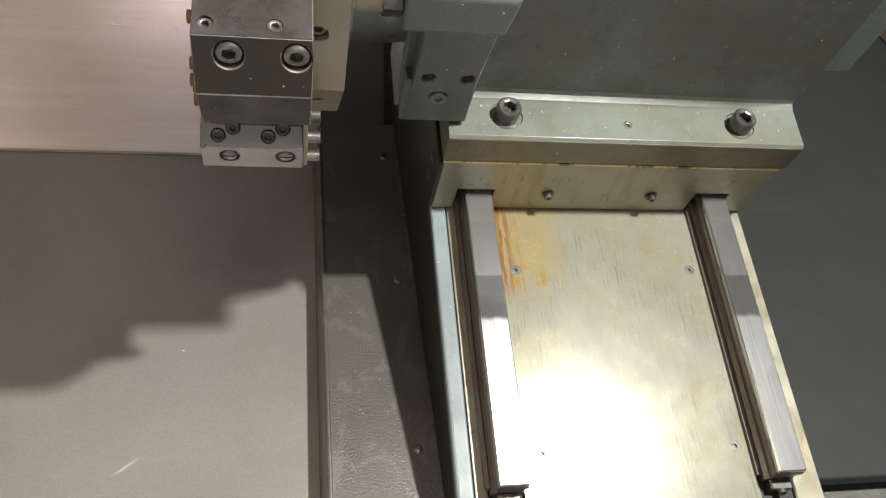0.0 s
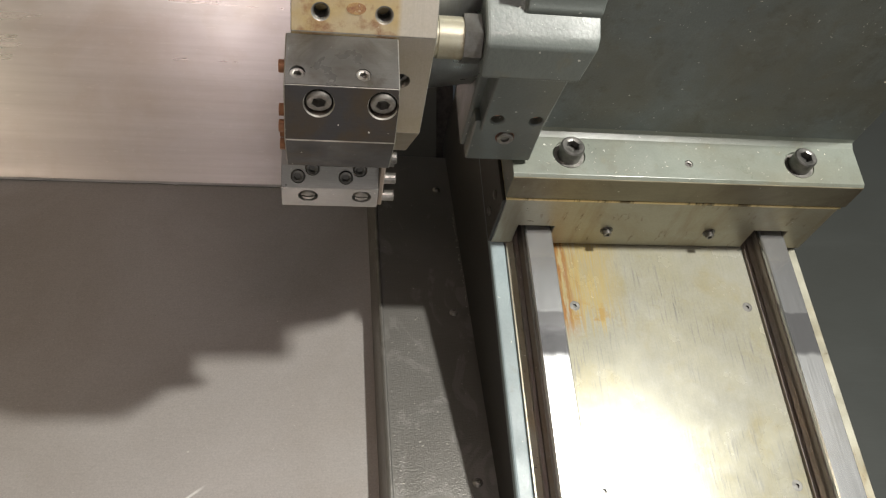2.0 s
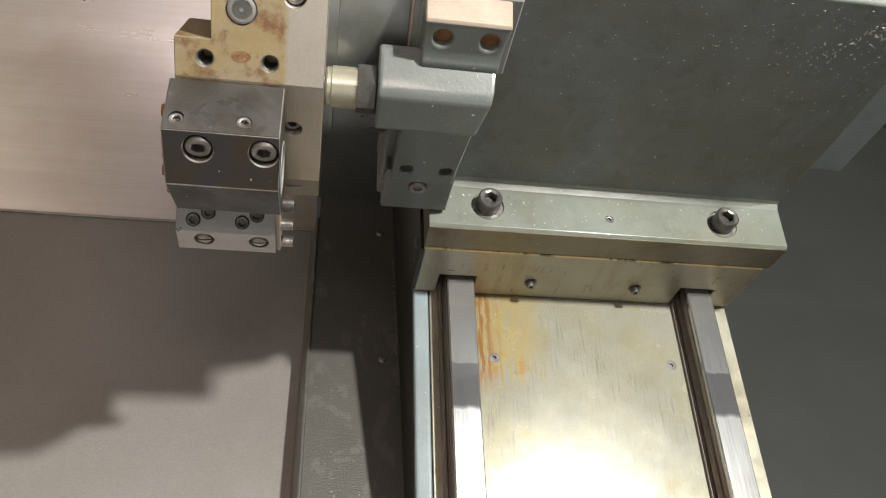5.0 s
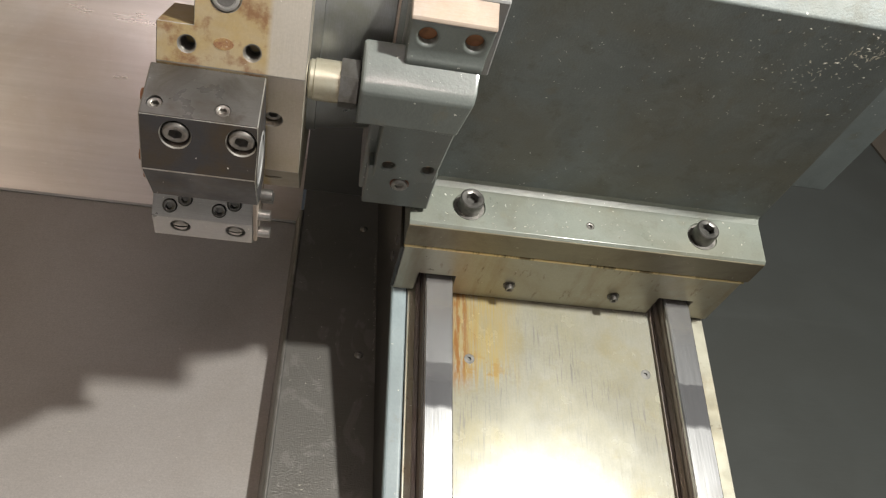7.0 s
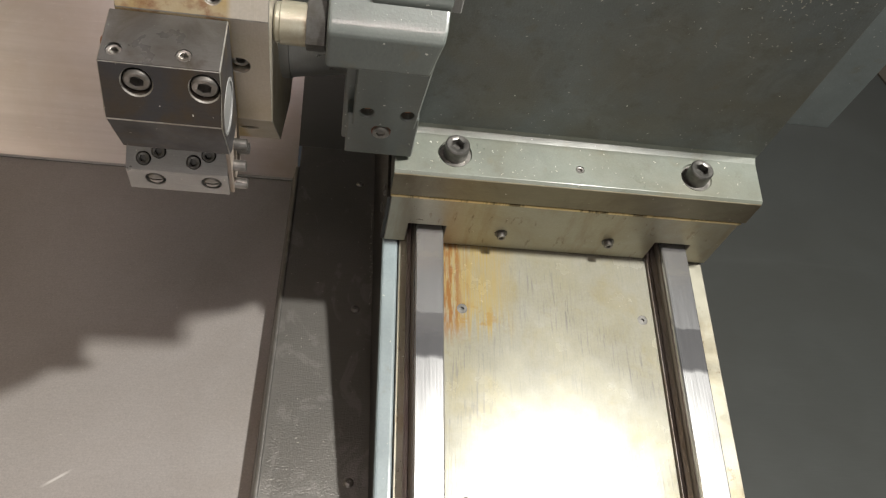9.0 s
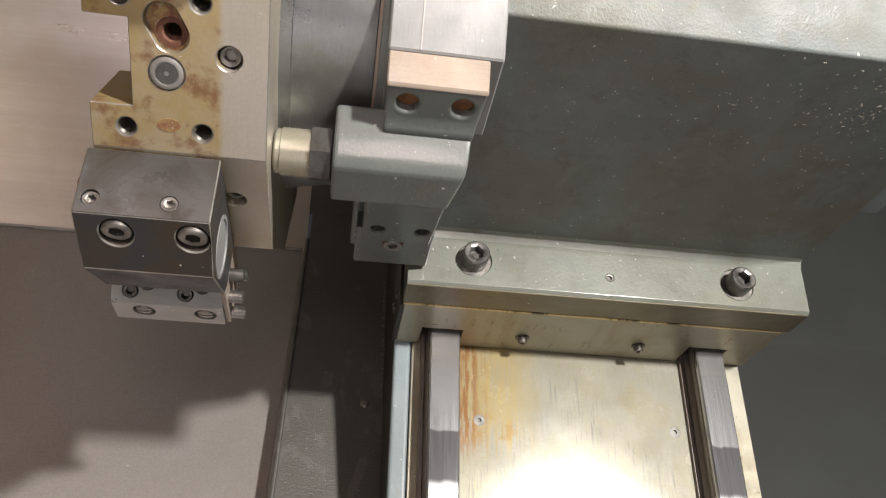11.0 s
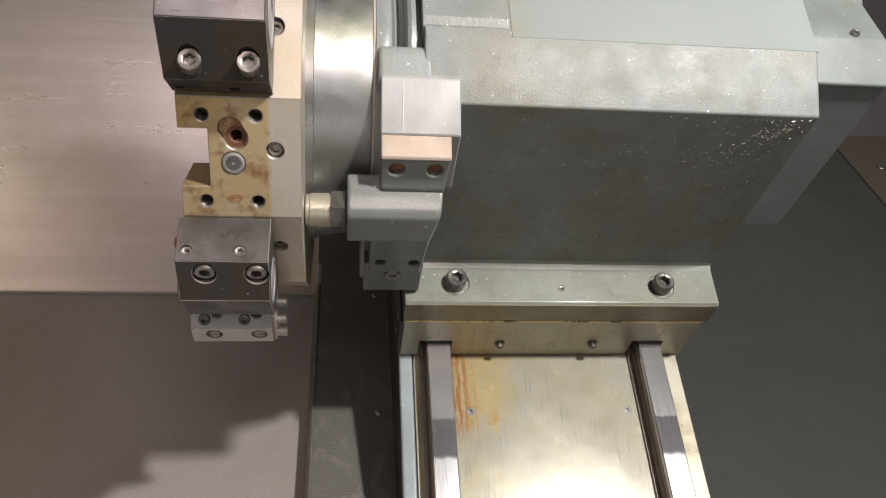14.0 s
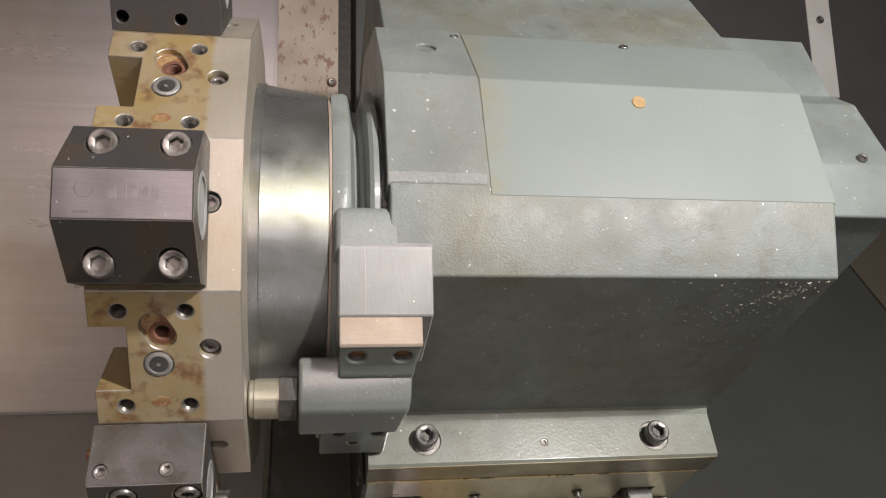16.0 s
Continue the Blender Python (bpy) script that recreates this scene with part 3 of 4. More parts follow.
# ---- slide base ----
base = thing("turret_slide", (0.075, 0.1, 0.0), "oily steel slide block with a painted flange above", "slide block")
part("front_block", cut(box(-0.0645, 0.2135, 0.0575, 0.26, 0.0015, 0.0655), [box(-0.047, -0.0172, 0.0, 0.4, -0.01, 0.0285), box(0.158, 0.1878, 0.0, 0.4, -0.01, 0.0285)]), BLOCK, base, "oil-stained ground steel block", 0.0008)
part("shim", box(-0.0650, 0.2140, 0.0568, 0.26, 0.0655, 0.0675), SHIM, base, "thin bright shim with dirt")
# The wiper's side takes the same painted shade.
part("wiper", box(-0.0675, -0.0645, 0.0570, 0.20, 0.004, 0.064), SHADED_SIDE, base, "thin side wiper plate", 0.0005)
fl = [(0.0580, 0.0675), (0.0580, 0.0945), (0.0600, 0.0965), (0.0930, 0.0985), (0.0975, 0.1005), (0.0990, 0.1060), (0.26, 0.1060), (0.26, 0.0675)]
part("flange", cut(prism(fl, -0.0655, 0.2175), [cyl((x, y, 0.0960), (0, 0, 1), 0.0122, 0.02, 36) for x, y in ((-0.021, 0.078), (0.166, 0.076))] + [cyl((0.0735, 0.0735, 0.09), (0, 0, 1), 0.0032, 0.02, 20)]), FLANGE, base, "painted flange with fillet", 0.0012)
part("front_edge", box(-0.0653, 0.2173, 0.0572, 0.0590, 0.0680, 0.0945), EDGE, base, "oily brown machined front edge", 0.0004)
for bx, by in ((-0.021, 0.078), (0.166, 0.076)):
    part("washer", lathe([(0.0115, 0), (0.0115, 0.001), (0.0085, 0.001)], (bx, by, 0.0955), (0, 0, 1), 32), SCREW, base)
    part("cap_screw", socket_head((bx, by, 0.0960), (0, 0, 1), 0.0090, 0.0125, 0.5, 0.35), DARKSCREW, base, "dark socket head cap screw")
part("set_screw", socket_head((0.0735, 0.0735, 0.0935), (0, 0, 1), 0.0031, 0.0035), SCREW, base, "small set screw")
for bx in (0.0285, 0.1185):
    bz = 0.0245
    h = part("face_screw", lathe([(0.0052, 0), (0.0052, 0.0008), (0.0040, 0.0008)], (bx, 0.0575, bz), (0, -1, 0), 24), DARKSCREW, base, "small screw with washer")
    part("head", socket_head((bx, 0.0570, bz), (0, -1, 0), 0.0035, 0.0045), SCREW, h)
for bz in (0.022, 0.046):
    part("side_screw", lathe([(0.004, 0), (0.004, 0.001), (0.0025, 0.002)], (-0.0675, 0.075, bz), (-1, 0, 0), 20), DARKSCREW, base, "small screw head")

# ---- turret housing ----
AY, AZ = 0.1745, 0.2175
body = thing("turret_housing", (0.07, 0.2, 0.1), "grey-green painted cast turret housing with speckled paint", "turret housing")
front = [(0.0985, 0.1000), (0.0945, 0.2990), (0.1350, 0.3225), (0.2220, 0.3360), (0.2950, 0.3110), (0.3600, 0.2300), (0.3600, 0.1000)]
part("casting", prism(front, -0.0660, 0.2195), GREEN, body, "grey-green casting with rough dark front", 0.0016)


def cover_plate():
    prof = [(0.1362, 0.3231), (0.2222, 0.3367), (0.2955, 0.3116), (0.3500, 0.2440), (0.3480, 0.2420), (0.2940, 0.3090), (0.2220, 0.3340), (0.1362, 0.3206)]
    return prism(prof, -0.006, 0.2205)


part("cover", cover_plate(), STAINED, body, "smooth lighter grey-green cover plate", 0.0006)
neck = [(0.1425, 0.3225), (0.1430, 0.3240), (0.1490, 0.3276), (0.2220, 0.3384), (0.2975, 0.3122), (0.3590, 0.2320), (0.3590, 0.1200), (0.1500, 0.1200)]
part("neck", cut(prism(neck, -0.0675, -0.0075), [lathe([(0.0030, 0), (0.0030, 0.03)], (-0.035, 0.262, 0.31), (0, 0.3, 1), 20), cyl((-0.035, 0.262, 0.316), (0, 0.34, 1), 0.0068, 0.03, 28)]), COLLAR, body, "raised cast collar with a plugged hole", 0.0014)


def shoulder():
    """The cast mass between the block and the grooved ring, rounded off into the ring."""
    prof = [(0.1010, 0.2300), (0.1070, 0.3070), (0.1215, 0.3146), (0.1290, 0.3160), (0.1340, 0.3120), (0.1390, 0.3020), (0.1420, 0.2850), (0.1420, 0.2300)]
    bm = prism(prof, -0.0975, -0.0600)
    edges = [e for e in bm.edges if all(v.co.z > 0.301 for v in e.verts)]
    bmesh.ops.bevel(bm, geom=edges, offset=0.0045, segments=4, profile=0.5, affect="EDGES", clamp_overlap=True)
    return bm


part("shoulder", shoulder(), COLLAR, body, "cast shoulder behind the block")


def yoke():
    """The grooved cast ring between the collar and the turned ring, uneven as cast."""
    rings = [(0.1020, -0.1000), (0.1040, -0.0985), (0.1046, -0.0950), (0.1046, -0.0905), (0.1030, -0.0880), (0.0975, -0.0862), (0.0930, -0.0850),
             (0.0915, -0.0820), (0.0930, -0.0795), (0.1000, -0.0785), (0.1050, -0.0770), (0.1066, -0.0745), (0.1062, -0.0715), (0.1030, -0.0700), (0.0950, -0.0692), (0.0950, -0.0600)]
    bm = lathe(rings, (0, AY, AZ), (1, 0, 0), 96)
    rng = random.Random(11)
    wave = [(rng.uniform(0, 6.28), rng.randint(5, 19), rng.uniform(0.0002, 0.0006)) for _ in range(6)]
    for v in bm.verts:
        a = math.atan2(v.co.z - AZ, v.co.y - AY)
        k = sum(h * math.sin(f * a + p + 90 * v.co.x) for p, f, h in wave) * (0 if v.co.x < -0.0995 else 1)
        v.co.y += k * math.cos(a)
        v.co.z += k * math.sin(a)
    return bm


part("yoke_ring", yoke(), COLLAR, body, "grooved cast ring with two deep grooves")
part("turned_ring", lathe([(0.1105, -0.1462), (0.1105, -0.1405), (0.1095, -0.1400), (0.1085, -0.1350), (0.1035, -0.1010), (0.1005, -0.1005)], (0, AY, AZ), (1, 0, 0), 96), RING, body, "bright turned steel ring")
part("seal", lathe([(0.1040, -0.1006), (0.1040, -0.0990)], (0, AY, AZ), (1, 0, 0), 72), BRASS_AND_GLOW, body, "thin brass seal line")
part("back_plate", prism([(0.2930, 0.3060), (0.47, 0.262), (0.47, 0.10), (0.2930, 0.10)], -0.060, 0.215), GREEN, body, "cast back part", 0.002)
for sx in (-0.012, 0.115):
    part("cover_screw", socket_head((sx, 0.287, 0.3130), (0, 0.34, 1), 0.0032, 0.003), SCREW, body, "small screw")

# ---- second cover beyond the housing ----
motor = thing("motor_cover", (0.3, 0.3, -0.1), "grey-green painted motor cover behind the housing", "motor cover")
part("casting", prism([(0.192, 0.038), (0.189, 0.243), (0.40, 0.243), (0.40, 0.038)], 0.2215, 0.343), COVER, motor, "", 0.002)
part("hood", prism([(0.187, 0.2435), (0.187, 0.2475), (0.226, 0.2640), (0.300, 0.2580), (0.40, 0.20), (0.40, 0.196), (0.300, 0.2435)], 0.2225, 0.346), COVER, motor, "", 0.0015)
part("screw", socket_head((0.318, 0.232, 0.2635), (0, -0.08, 1), 0.004, 0.003), SCREW, motor, "small dull screw")

# ---- bracket with stop pin ----
brk = thing("stop_bracket", (-0.07, 0.09, 0.1), "grey-green cast bracket with machined faces and bolt holes", "bracket")
part("top_block", prism([(0.1075, 0.3085), (0.0730, 0.2905), (0.0730, 0.235), (0.1200, 0.235), (0.1200, 0.3085)], -0.0955, -0.0415), GROUND, brk, "ground steel block", 0.0008)
# Same steel as the block; its pinkish tint is lamp reflection painted in.
part("warm_block", prism([(0.0728, 0.2900), (0.0575, 0.2850), (0.0565, 0.2830), (0.0728, 0.2810)], -0.0950, -0.0480), BRASS_AND_GLOW, brk, "ground steel step with warm lamp reflection in its colour", 0.0006)
hx = (-0.0845, -0.0585)
part("hole_plate", cut(prism([(0.0570, 0.2835), (0.0545, 0.2640), (0.0515, 0.2590), (0.0515, 0.230), (0.0900, 0.230), (0.0900, 0.2835)], -0.0945, -0.0480, 0.1), [cyl((x, 0.0500, 0.2735), (0, 1, 0.05), 0.0052, 0.03, 24) for x in hx]), SMOOTH, brk, "painted face with two rusty bolt holes", 0.0018)
for x in hx:
    part("bore", cyl((x, 0.0595, 0.2735), (0, 1, 0), 0.0051, 0.004, 24), COPPER, brk, "rusty bolt in a hole")
part("arm", prism([(0.0630, 0.2595), (0.0400, 0.2525), (0.0345, 0.2480), (0.0305, 0.2250), (0.0640, 0.2210), (0.0660, 0.2560)], -0.1170, -0.0500, 0.25), SMOOTH, brk, "rounded cast arm", 0.003)
part("lower_plate", cut(prism([(0.0545, 0.2225), (0.0610, 0.1400), (0.0950, 0.1400), (0.0950, 0.2225)], -0.0985, -0.0520, 0.06), [cyl((x, 0.05, 0.1545), (0, 1, 0.05), 0.0045, 0.03, 24) for x in (-0.0895, -0.0630)]), SMOOTH, brk, "painted plate with two bolt holes", 0.001)
for x in (-0.0895, -0.0630):
    part("bore", cyl((x, 0.0665, 0.1545), (0, 1, 0), 0.0044, 0.004, 24), COPPER, brk, "rusty bolt in a hole")
foot = part("foot", prism([(0.0660, 0.1450), (0.0680, 0.1005), (0.0985, 0.1005), (0.0985, 0.1450)], -0.1020, -0.0540), SMOOTH, brk, "lower foot of the bracket", 0.001)
part("plug", socket_head((-0.0785, 0.0665, 0.1290), (0, -1, 0.05), 0.0058, 0.0022, 0.8), SCREW, foot, "grey pipe plug with red sealant")
part("web", prism([(0.0750, 0.2250), (0.0800, 0.1010), (0.1300, 0.1010), (0.1300, 0.2250)], -0.1050, -0.0660), SMOOTH, brk, "", 0.002)

part("plug_sealant", lathe([(0.0068, 0), (0.0066, 0.0007)], (-0.0785, 0.0668, 0.1290), (0, -1, 0.05), 24), RUST, foot, "red-brown sealant ring")
part("scribed_line", prism([(0.1072, 0.3088), (0.0733, 0.2911), (0.0733, 0.2906), (0.1072, 0.3083)], -0.0810, -0.0804), PALE, brk, "bright scribed line")

pin = thing("stop_pin", (-0.13, 0.049, 0.237), "steel stop pin with a hexagon lock nut in the bracket", "stop pin")
part("pin", lathe([(0.0100, 0), (0.0110, 0.001), (0.0110, 0.0030), (0.0118, 0.0035), (0.0118, 0.0185)], (-0.1455, 0.049, 0.237), (1, 0, 0), 32), BLOCK, pin, "turned pin with oily yellow film")
part("nut", hexagon((-0.1280, 0.049, 0.237), (1, 0, 0), 0.0142, 0.0112, 0.0012), WORN, pin, "hexagon lock nut")

# ---- turret disc ----
N, APO = 12, 0.1474
XL, XS, XR = -0.2215, -0.2035, -0.1460


def facet(angle):
    """The frame of a facet: x along the spindle, y up the facet, z outwards."""
    c, s = math.cos(radians(angle)), math.sin(radians(angle))
    m = Matrix(((1, 0, 0, 0), (0, s, c, AY + APO * c), (0, -c, s, AZ + APO * s), (0, 0, 0, 1)))
    return m


def polygon():
    rad = APO / math.cos(math.pi / N)
    prof = [(AY + rad * math.cos(radians(15 + 30 * k)), AZ + rad * math.sin(radians(15 + 30 * k))) for k in range(N)]
    return prism(prof, XL, XR)


POCKETS, HELD = (90, 150), (60, 120, 180)
turret = thing("turret_disc", (-0.18, AY, AZ - APO), "twelve-sided steel turret disc with oil-stained facets and threaded holes", "tool turret")
cutters = [lathe([(0.105, -0.25), (0.105, XS)], (0, AY, AZ), (1, 0, 0), 48)]
for k in range(N):
    F = facet(30 * k)
    cutters.append(moved(box(-0.25, XS, -0.0190, 0.0190, -0.06, 0.02), F))
    cutters.append(moved(cyl((-0.1625, 0.0060, -0.009), (0, 0, 1), 0.0056, 0.02, 24), F))
for a in POCKETS:
    F = facet(a)
    for x in (-0.2065, -0.1740):
        for t in (0.0280, -0.0290):
            cutters.append(moved(lathe([(0.0040, -0.018), (0.0040, -0.0006), (0.0050, 0.0006)], (x, t, 0), (0, 0, 1), 24), F))
    cutters.append(moved(cyl((-0.1885, -0.0030, -0.0015), (0, 0, 1), 0.0076, 0.01, 32), F))
    slot = bmesh.new()
    pts = [(0.0075 * math.cos(u), 0.0075 * math.sin(u) + (0.0035 if math.sin(u) > 0 else -0.0035)) for u in [2 * math.pi * i / 32 for i in range(32)]]
    lo = [slot.verts.new((x, y, -0.004)) for x, y in pts]
    hi = [slot.verts.new((x, y, 0.01)) for x, y in pts]
    slot.faces.new(lo)
    slot.faces.new(hi)
    for i in range(32):
        slot.faces.new((lo[i], lo[(i + 1) % 32], hi[(i + 1) % 32], hi[i]))
    cutters.append(moved(cyl((-0.1865, 0.0140, -0.035), (0, 0, 1), 0.0044, 0.04, 24), F))
    cutters.append(moved(slot, F @ Matrix.Translation((-0.1880, 0.0165, 0)) @ pose(0, 0, 0, 0, 0, 28)))
part("disc", cut(polygon(), cutters), TURRET_DISC, turret, "", 0.0007)
for a in POCKETS:
    F = facet(a)
    for x in (-0.2065, -0.1740):
        for t in (0.0280, -0.0290):
            part("thread", moved(lathe([(0.00405 if i % 2 else 0.0036, -0.016 + 0.0007 * i) for i in range(22)], (x, t, 0), (0, 0, 1), 20, False), F), SCREW, turret, "threaded hole")
    p = part("coolant_recess", moved(lathe([(0.0066, 0.0), (0.0043, 0.0001)] + [(0.0043 if i % 2 else 0.0037, -0.0007 * i) for i in range(1, 16)], (-0.1865, 0.0140, -0.0030), (0, 0, 1), 28, False), F), RUST, turret, "rusty recess with threaded coolant hole")
    oval = moved(lathe([(0.0074, -0.0002), (0.0074, 0.0002)], (0, 0, 0), (0, 0, 1), 32), Matrix.Translation((-0.1880, 0.0165, -0.0037)) @ pose(0, 0, 0, 0, 0, 28) @ Matrix.Diagonal((1, 1.46, 1, 1)))
    part("recess_floor", moved(cut(oval, [cyl((-0.1865, 0.0140, -0.01), (0, 0, 1), 0.0044, 0.02, 24)]), F), PATCHY, turret, "pink-brown rusty recess floor")
    d = part("coolant_pad", moved(lathe([(0.0070, -0.001), (0.0070, 0.0006), (0.0062, 0.0010), (0.0052, 0.0010), (0.0050, 0.0004), (0.0010, 0.0004)], (-0.1885, -0.0030, 0), (0, 0, 1), 36), F), PALE, turret, "round steel plug with a dark centre")
    part("centre", moved(lathe([(0.0046, 0.0), (0.0046, 0.0007), (0.0011, 0.0007), (0.0010, -0.0008)], (-0.1885, -0.0030, 0), (0, 0, 1), 28), F), DARKSCREW, d, "grey plug centre with a pin hole")
    part("rust_mark", moved(lathe([(0.0052, -0.001), (0.0050, 0.00025)], (0, 0, 0), (0, 0, 1), 28), F @ Matrix.Translation((-0.1885, -0.0265, 0)) @ Matrix.Diagonal((1, 0.62, 1, 1))), PATCHY, turret, "oval rust mark")
for k in range(N):
    part("facet_screw", moved(socket_head((-0.1625, 0.0060, -0.0088), (0, 0, 1), 0.0048, 0.0052), facet(30 * k)), SCREW, turret, "socket screw sunk in the facet")
part("hub", lathe([(0.100, XS - 0.002), (0.100, XR - 0.001)], (0, AY, AZ), (1, 0, 0), 48), WORN, turret, "turret hub")


# ---- tool holders ----
def profile_block(profile, x0, x1, F):
    return moved(prism(profile, x0, x1), F)


def holder(angle):
    """A black tool holder of three faces, bolted on a facet."""
    F = facet(angle)
    o = F @ Vector((-0.19, 0, 0))
    h = thing("tool_holder", o, "black steel boring bar holder with polished middle face", "tool holder", "tool holders")
    prof = [(-0.0370, 0.0003), (0.0370, 0.0003), (0.0370, 0.0250), (0.0115, 0.0550), (-0.0115, 0.0550), (-0.0370, 0.0250)]
    x0, x1 = -0.2225, -0.1630
    bolts = [(x, t) for x in (-0.2065, -0.1740) for t in (0.0268, -0.0288)]
    cuts = [moved(cyl((x, t, 0.0290), (0, 0, 1), 0.0072, 0.05, 32), F) for x, t in bolts]
    cuts.append(moved(cyl((-0.3, 0, 0.027), (1, 0, 0), 0.0165, 0.3, 40), F))
    cuts += [moved(cyl((x, -0.05, 0.008), (0, 1, 0), 0.0036, 0.03, 20), F) for x in (-0.2165, -0.185)]
    part("body", cut(profile_block(prof, x0, x1, F), cuts), BLACK, h, "", 0.0006)
    part("polished_face", moved(box(x0 + 0.0008, x1 - 0.0008, -0.0108, 0.0108, 0.0545, 0.0554), F), POLISHED, h, "polished middle face")
    mark = moved(lathe([(0.0042, 0), (0.0042, 0.0002), (0.0034, 0.0002), (0.0034, 0)], (-0.2090, 0.002, 0.0553), (0, 0, 1), 28, False), F)
    for i in range(5):
        part("mark_bar", moved(box(-0.1990 + 0.0045 * i, -0.1958 + 0.0045 * i, -0.002, 0.004, 0.0553, 0.05555), F), MARK, h)
    part("mark_line", moved(box(-0.2130, -0.2040, -0.0085, -0.0075, 0.0553, 0.05555), F), MARK, h)
    part("maker_mark", mark, MARK, h, "faint worn maker's mark")
    for x, t in bolts:
        part("bolt", moved(socket_head((x, t, 0.0291), (0, 0, 1), 0.0067, 0.0085, 0.6, 0.5), F), SCREW, h, "steel socket head bolt")
    part("bore_sleeve", moved(lathe([(0.0164, 0), (0.0164, 0.001), (0.0140, 0.001), (0.0140, -0.03)], (x1 - 0.0005, 0, 0.027), (1, 0, 0), 40), F), GROUND, h, "bright bore sleeve")
    return h


holder(120)
holder(60)


def turning_holder():
    """The holder at work: set screws on top, bolts in the slope, a clamped block below."""
    F = facet(180)
    o = F @ Vector((-0.19, 0, 0))
    h = thing("tool_holder", o, "dark steel tool holder with set screws and pale clamp block below", "tool holder", "tool holders")
    prof = [(-0.0370, 0.0003), (0.0385, 0.0003), (0.0362, 0.0330), (0.0045, 0.0430), (-0.0325, 0.0320), (-0.0370, 0.0260)]
    x0, x1 = -0.2240, -0.1660
    bx = (-0.2065, -0.1740)
    sx = (-0.2175, -0.1845)
    cuts = [moved(cyl((x, 0.0262, 0.0255), (0, 0, 1), 0.0074, 0.05, 32), F) for x in bx]
    cuts += [moved(cyl((x, 0.0300, 0.0250), (0, 1, 0.07), 0.0040, 0.03, 24), F) for x in sx]
    cuts.append(moved(cyl((x1 - 0.014, -0.002, 0.0225), (1, 0, 0), 0.0155, 0.05, 40), F))
    part("body", cut(profile_block(prof, x0, x1, F), cuts), BLACK, h, "", 0.0006)
    part("top_face", moved(cut(prism([(0.0386, 0.0010), (0.0364, 0.0328), (0.0355, 0.0328), (0.0378, 0.0010)], x0 + 0.0006, x1 - 0.0006), [cyl((x, 0.0300, 0.0250), (0, 1, 0.07), 0.0040, 0.03, 24) for x in sx]), F), WORN, h, "worn brighter top face")
    for x in bx:
        part("bolt", moved(socket_head((x, 0.0262, 0.0275), (0, 0, 1), 0.0066, 0.0085, 0.6, 0.3), F), SCREW, h, "steel socket head bolt")
    for i, x in enumerate(sx):
        part("set_screw", moved(socket_head((x, 0.0310 + 0.001 * i, 0.0250), (0, 1, 0.07), 0.0039, 0.0045, 0.6), F), SCREW, h, "threaded set screw")
    for t, n in ((0.026, 0.012), (0.006, 0.024), (0.000, 0.030), (-0.012, 0.024), (-0.018, 0.028)):
        part("side_screw", moved(socket_head((x0, t, n), (-1, 0, 0), 0.0034, 0.0035), F), COPPER, h, "brown side screw")
    part("bore_sleeve", moved(lathe([(0.0154, 0), (0.0154, 0.0008), (0.0136, 0.0008), (0.0136, -0.0125), (0.001, -0.0125)], (x1 - 0.0005, -0.002, 0.0225), (1, 0, 0), 40), F), GROUND, h, "bright bore sleeve")
    slope = Vector((0, -0.0085, 0.0105)).normalized()
    top = [(-0.2185, 0.0048, 0.1609), (-0.2100, 0.0085, 0.1640), (-0.1900, 0.0048, 0.1609), (-0.1815, 0.0085, 0.1640)]
    blk = part("clamp_block", cut(prism([(-0.0005, 0.1370), (-0.0005, 0.1565), (0.0100, 0.1650), (0.0340, 0.1650), (0.0340, 0.1370)], -0.2285, -0.1700), [cyl((x, -0.01, 0.1480), (0, 1, 0), 0.0058, 0.0125, 28) for x in (-0.2125, -0.1800)] + [cyl(Vector(p) - slope * 0.0035, slope, 0.0041, 0.02, 20) for p in top]), PALE, h, "pale steel clamp block", 0.0006)
    for p in top:
        part("clamp_screw", socket_head(Vector(p) - slope * 0.0033, slope, 0.0038, 0.0042), DARKSCREW, blk, "dark clamp screw")
    for x in (-0.2125, -0.1800):
        s = lathe([(0.0054, 0), (0.0054, 0.001), (0.0040, 0.0028), (0.0015, 0.0034)], (x, 0.0025, 0.1480), (0, -1, 0), 28)
        part("slotted_screw", cut(s, [box(x - 0.01, x + 0.01, -0.01, 0.0012, 0.1474, 0.1486)]), SCREW, blk, "round slotted screw")
    part("shank", box(-0.2150, -0.1720, 0.016, 0.034, 0.1655, 0.1815), BLACK, h, "dark tool shank", 0.0006)
    pl = part("side_plate", box(-0.1698, -0.1672, 0.0005, 0.033, 0.1385, 0.1800), BRASS_AND_GLOW, h, "thin yellowish side plate", 0.0004)
    for y, z, r in ((0.005, 0.1430, 0.0034), (0.006, 0.1600, 0.0034), (0.014, 0.1700, 0.0036), (0.022, 0.1560, 0.0036)):
        part("plate_screw", socket_head((-0.1672, y, z), (1, 0, 0), r, 0.0075), SCREW if y < 0.01 else DARKSCREW, pl, "small cap screw")
    return h


turning_holder()

# ---- far details ----
def seam_screw(x, y):
    s = thing("panel_screw", (x, y, back_z(y, BEHIND)), "small rusty screw holding the beige back panel", "screw", "back panel screws")
    p = Vector((x, y, back_z(y, BEHIND)))
    part("washer", lathe([(0.0062, 0), (0.0062, 0.001), (0.0045, 0.0012)], p, (0, -0.47, 1), 20), RUST, s, "rusty washer")
    part("head", socket_head(p, (0, -0.47, 1), 0.0042, 0.0042), SCREW, s)


for sy in (0.600, 0.760, 0.920):
    seam_screw(-0.0830, sy)

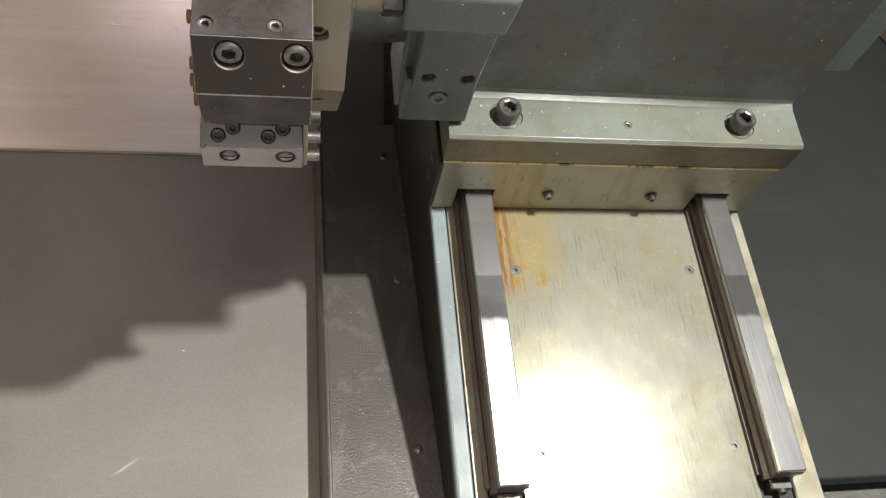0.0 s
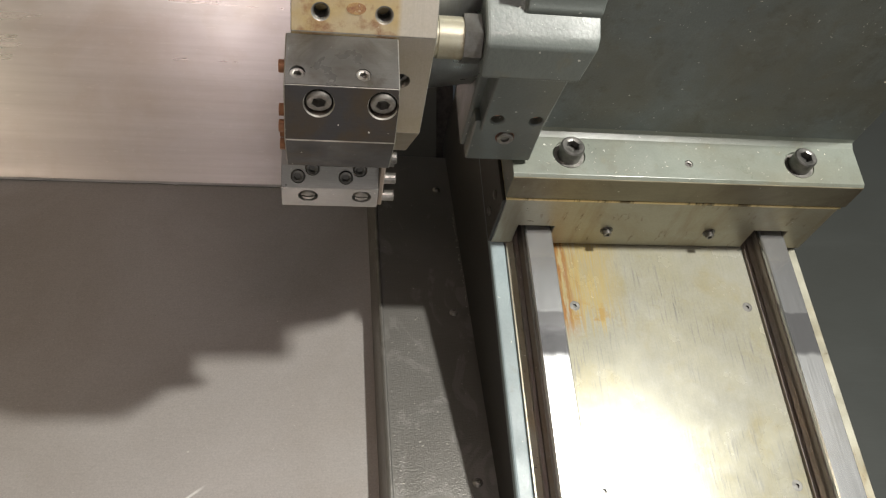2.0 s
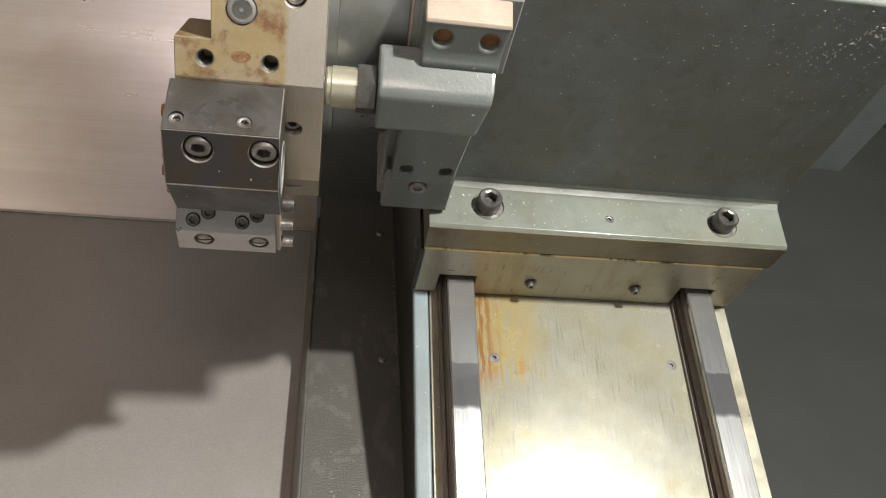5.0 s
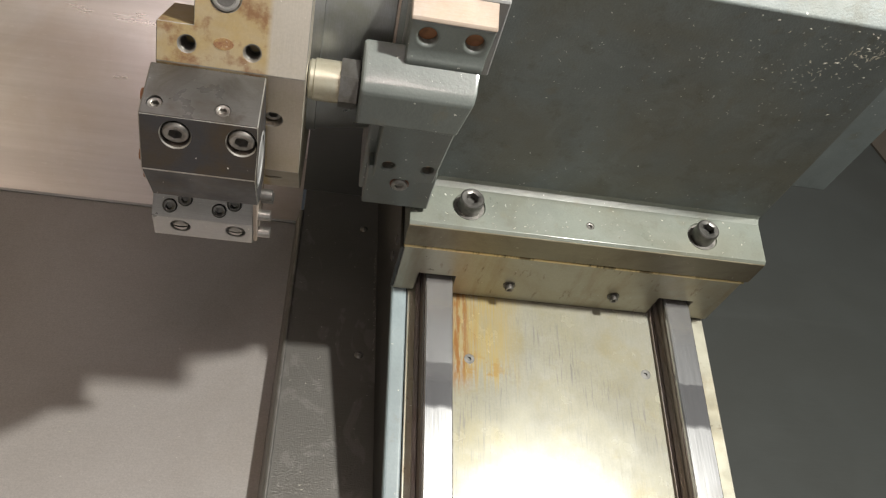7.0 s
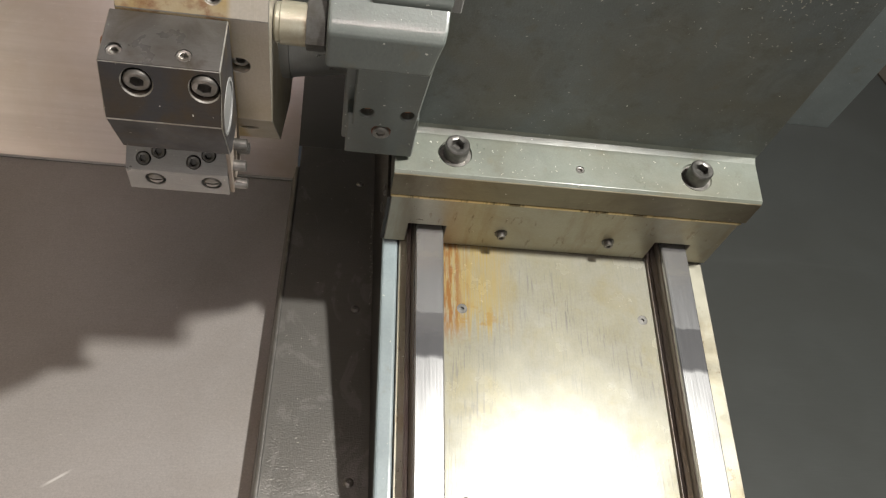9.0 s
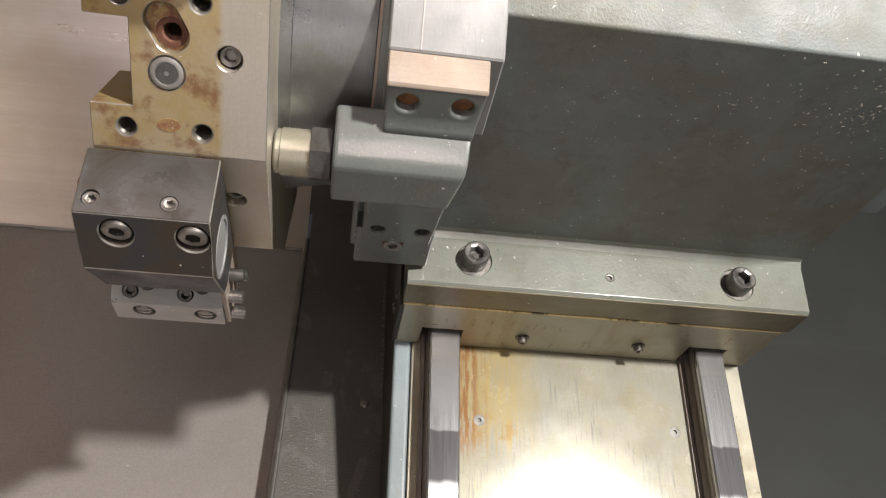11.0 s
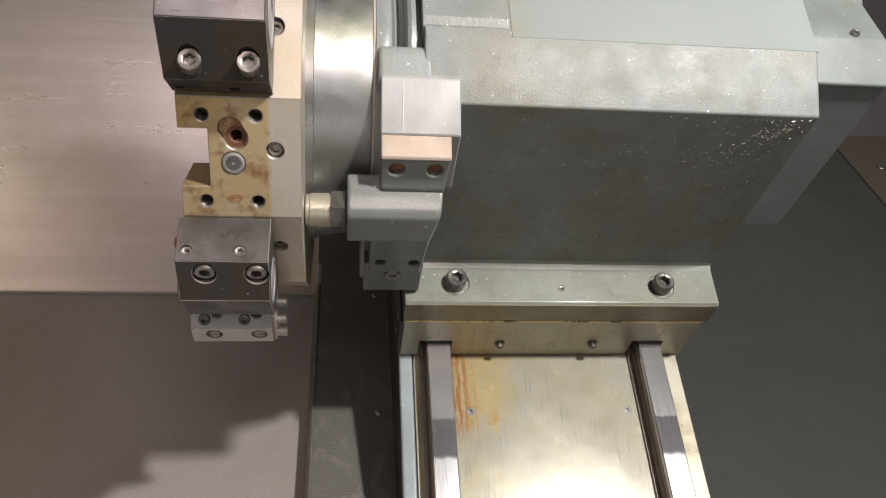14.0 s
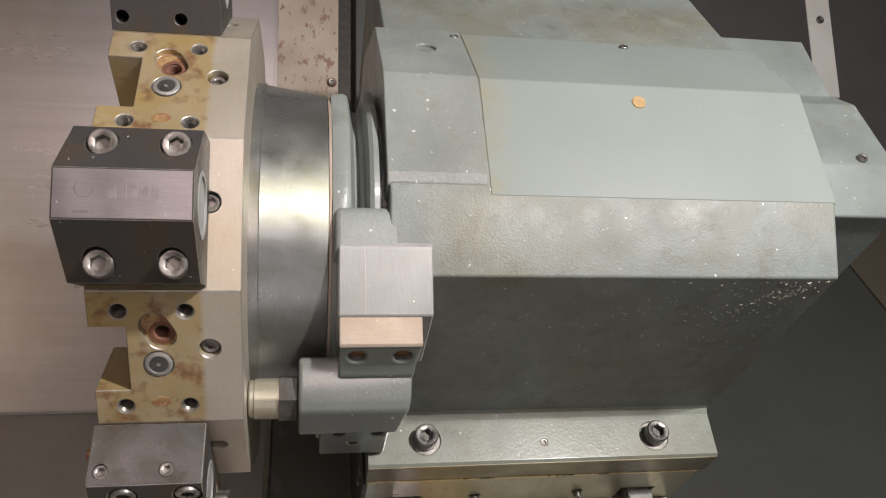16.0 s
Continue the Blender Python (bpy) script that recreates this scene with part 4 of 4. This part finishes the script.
strip_ob = thing("edge_trim", (0.784, 0.80, back_z(0.80, DEEP)), "white painted trim strip with screws on the back wall", "trim strip")
part("strip", prism([(0.80, back_z(0.80, DEEP) + 0.004), (FAR, back_z(FAR, DEEP) + 0.004), (FAR, back_z(FAR, DEEP)), (0.80, back_z(0.80, DEEP))], 0.761, 0.807), WHITE, strip_ob, "", 0.001)
part("screw", socket_head((0.784, 0.93, back_z(0.93, DEEP) + 0.0035), (0, -0.47, 1), 0.007, 0.004), SCREW, strip_ob, "small screw")
panel = thing("floor_panel", (0.85, 0.45, chute_z(0.45)), "brown stained sheet panel screwed to the floor", "panel")
part("sheet", slab(0.30, chute_z(0.30) + 0.004, DEEP - 0.002, chute_z(DEEP) + 0.004, 0.712, RIGHT - 0.001, 0.003), BROWN, panel)
part("screw", socket_head((0.76, 0.52, chute_z(0.52) + 0.0035), (0, 0.28, 1), 0.007, 0.004), SCREW, panel, "small dull screw")
part("rust_spot", lathe([(0.0048, 0), (0.0046, 0.0006)], (0.1, 0.2085, 0.3346), (0, -0.16, 1), 14), TAN, body, "small tan paint chip")


def chips(name, label, spots, size):
    """Loose metal chips: small bent slivers, scattered round the given places."""
    rng = random.Random(7)
    bm = bmesh.new()
    for count, spot in spots:
        for _ in range(count):
            p, up = spot(rng)
            m = along(p, up) @ pose(0, 0, 0, 0, 0, rng.uniform(0, 360))
            a, b, h = size * rng.uniform(0.5, 1.7), size * rng.uniform(0.25, 0.6), size * rng.uniform(0.2, 0.6)
            v = [bm.verts.new(m @ Vector(q)) for q in ((-a, -b, -0.0001), (a, -b * 0.6, -0.0001), (a * 0.7, b, -0.0001), (-a * 0.6, b, -0.0001), (0, 0, h))]
            for i, j in ((0, 1), (1, 2), (2, 3), (3, 0)):
                bm.faces.new((v[i], v[j], v[4]))
    ob = new(name, mesh_of(name, finish(bm), CHIP))
    ob.matrix_basis = SLANT
    return tagged(ob, label, "metal chips", "", "stuff")


def on_chute(r):
    y = r.uniform(-0.25, 0.2)
    return (r.uniform(-0.50, -0.16), y, sheet_z(y)), SN


def on_strip(r):
    y = r.uniform(-0.25, 0.26)
    return (r.uniform(-0.143, -0.068), y, chute_z(y)), SN


def on_seam(r):
    y = r.uniform(0.03, 0.19)
    return (-0.0665 + r.gauss(0, 0.0006), y, chute_z(y)), SN


def on_front(r):
    z = min(0.294, 0.30 - abs(r.gauss(0, 0.05)))
    x = min(0.214, 0.20 - abs(r.gauss(0, 0.055)))
    return (x, 0.0945 + (0.299 - z) * 0.0201, max(z, 0.12)), (0, -1, 0)


def on_corner(r):
    """The thick splash of chips below the casting's upper right corner."""
    z = 0.278 + r.gauss(0, 0.011)
    return (min(0.214, 0.196 - 0.9 * (0.285 - z) + r.gauss(0, 0.008)), 0.0945 + (0.299 - z) * 0.0201, min(z, 0.295)), (0, -1, 0)


def on_flange(r):
    y = r.uniform(0.062, 0.092)
    return (r.uniform(-0.05, 0.21), y, 0.0965 + (y - 0.06) * 0.06), (0, 0, 1)


def on_floor(r):
    y = -0.18 - abs(r.gauss(0, 0.02))
    return (r.uniform(0.22, 0.40), y, chute_z(y) - 0.03), SN


chips("metal_chips", "scattered tiny bright metal chips on the oily surfaces", ((120, on_chute), (70, on_strip), (60, on_seam), (120, on_front), (60, on_flange), (200, on_floor)), 0.0009)
chips("metal_chips", "thick splash of dried pale chips on the housing front", ((80, on_corner),), 0.0013)
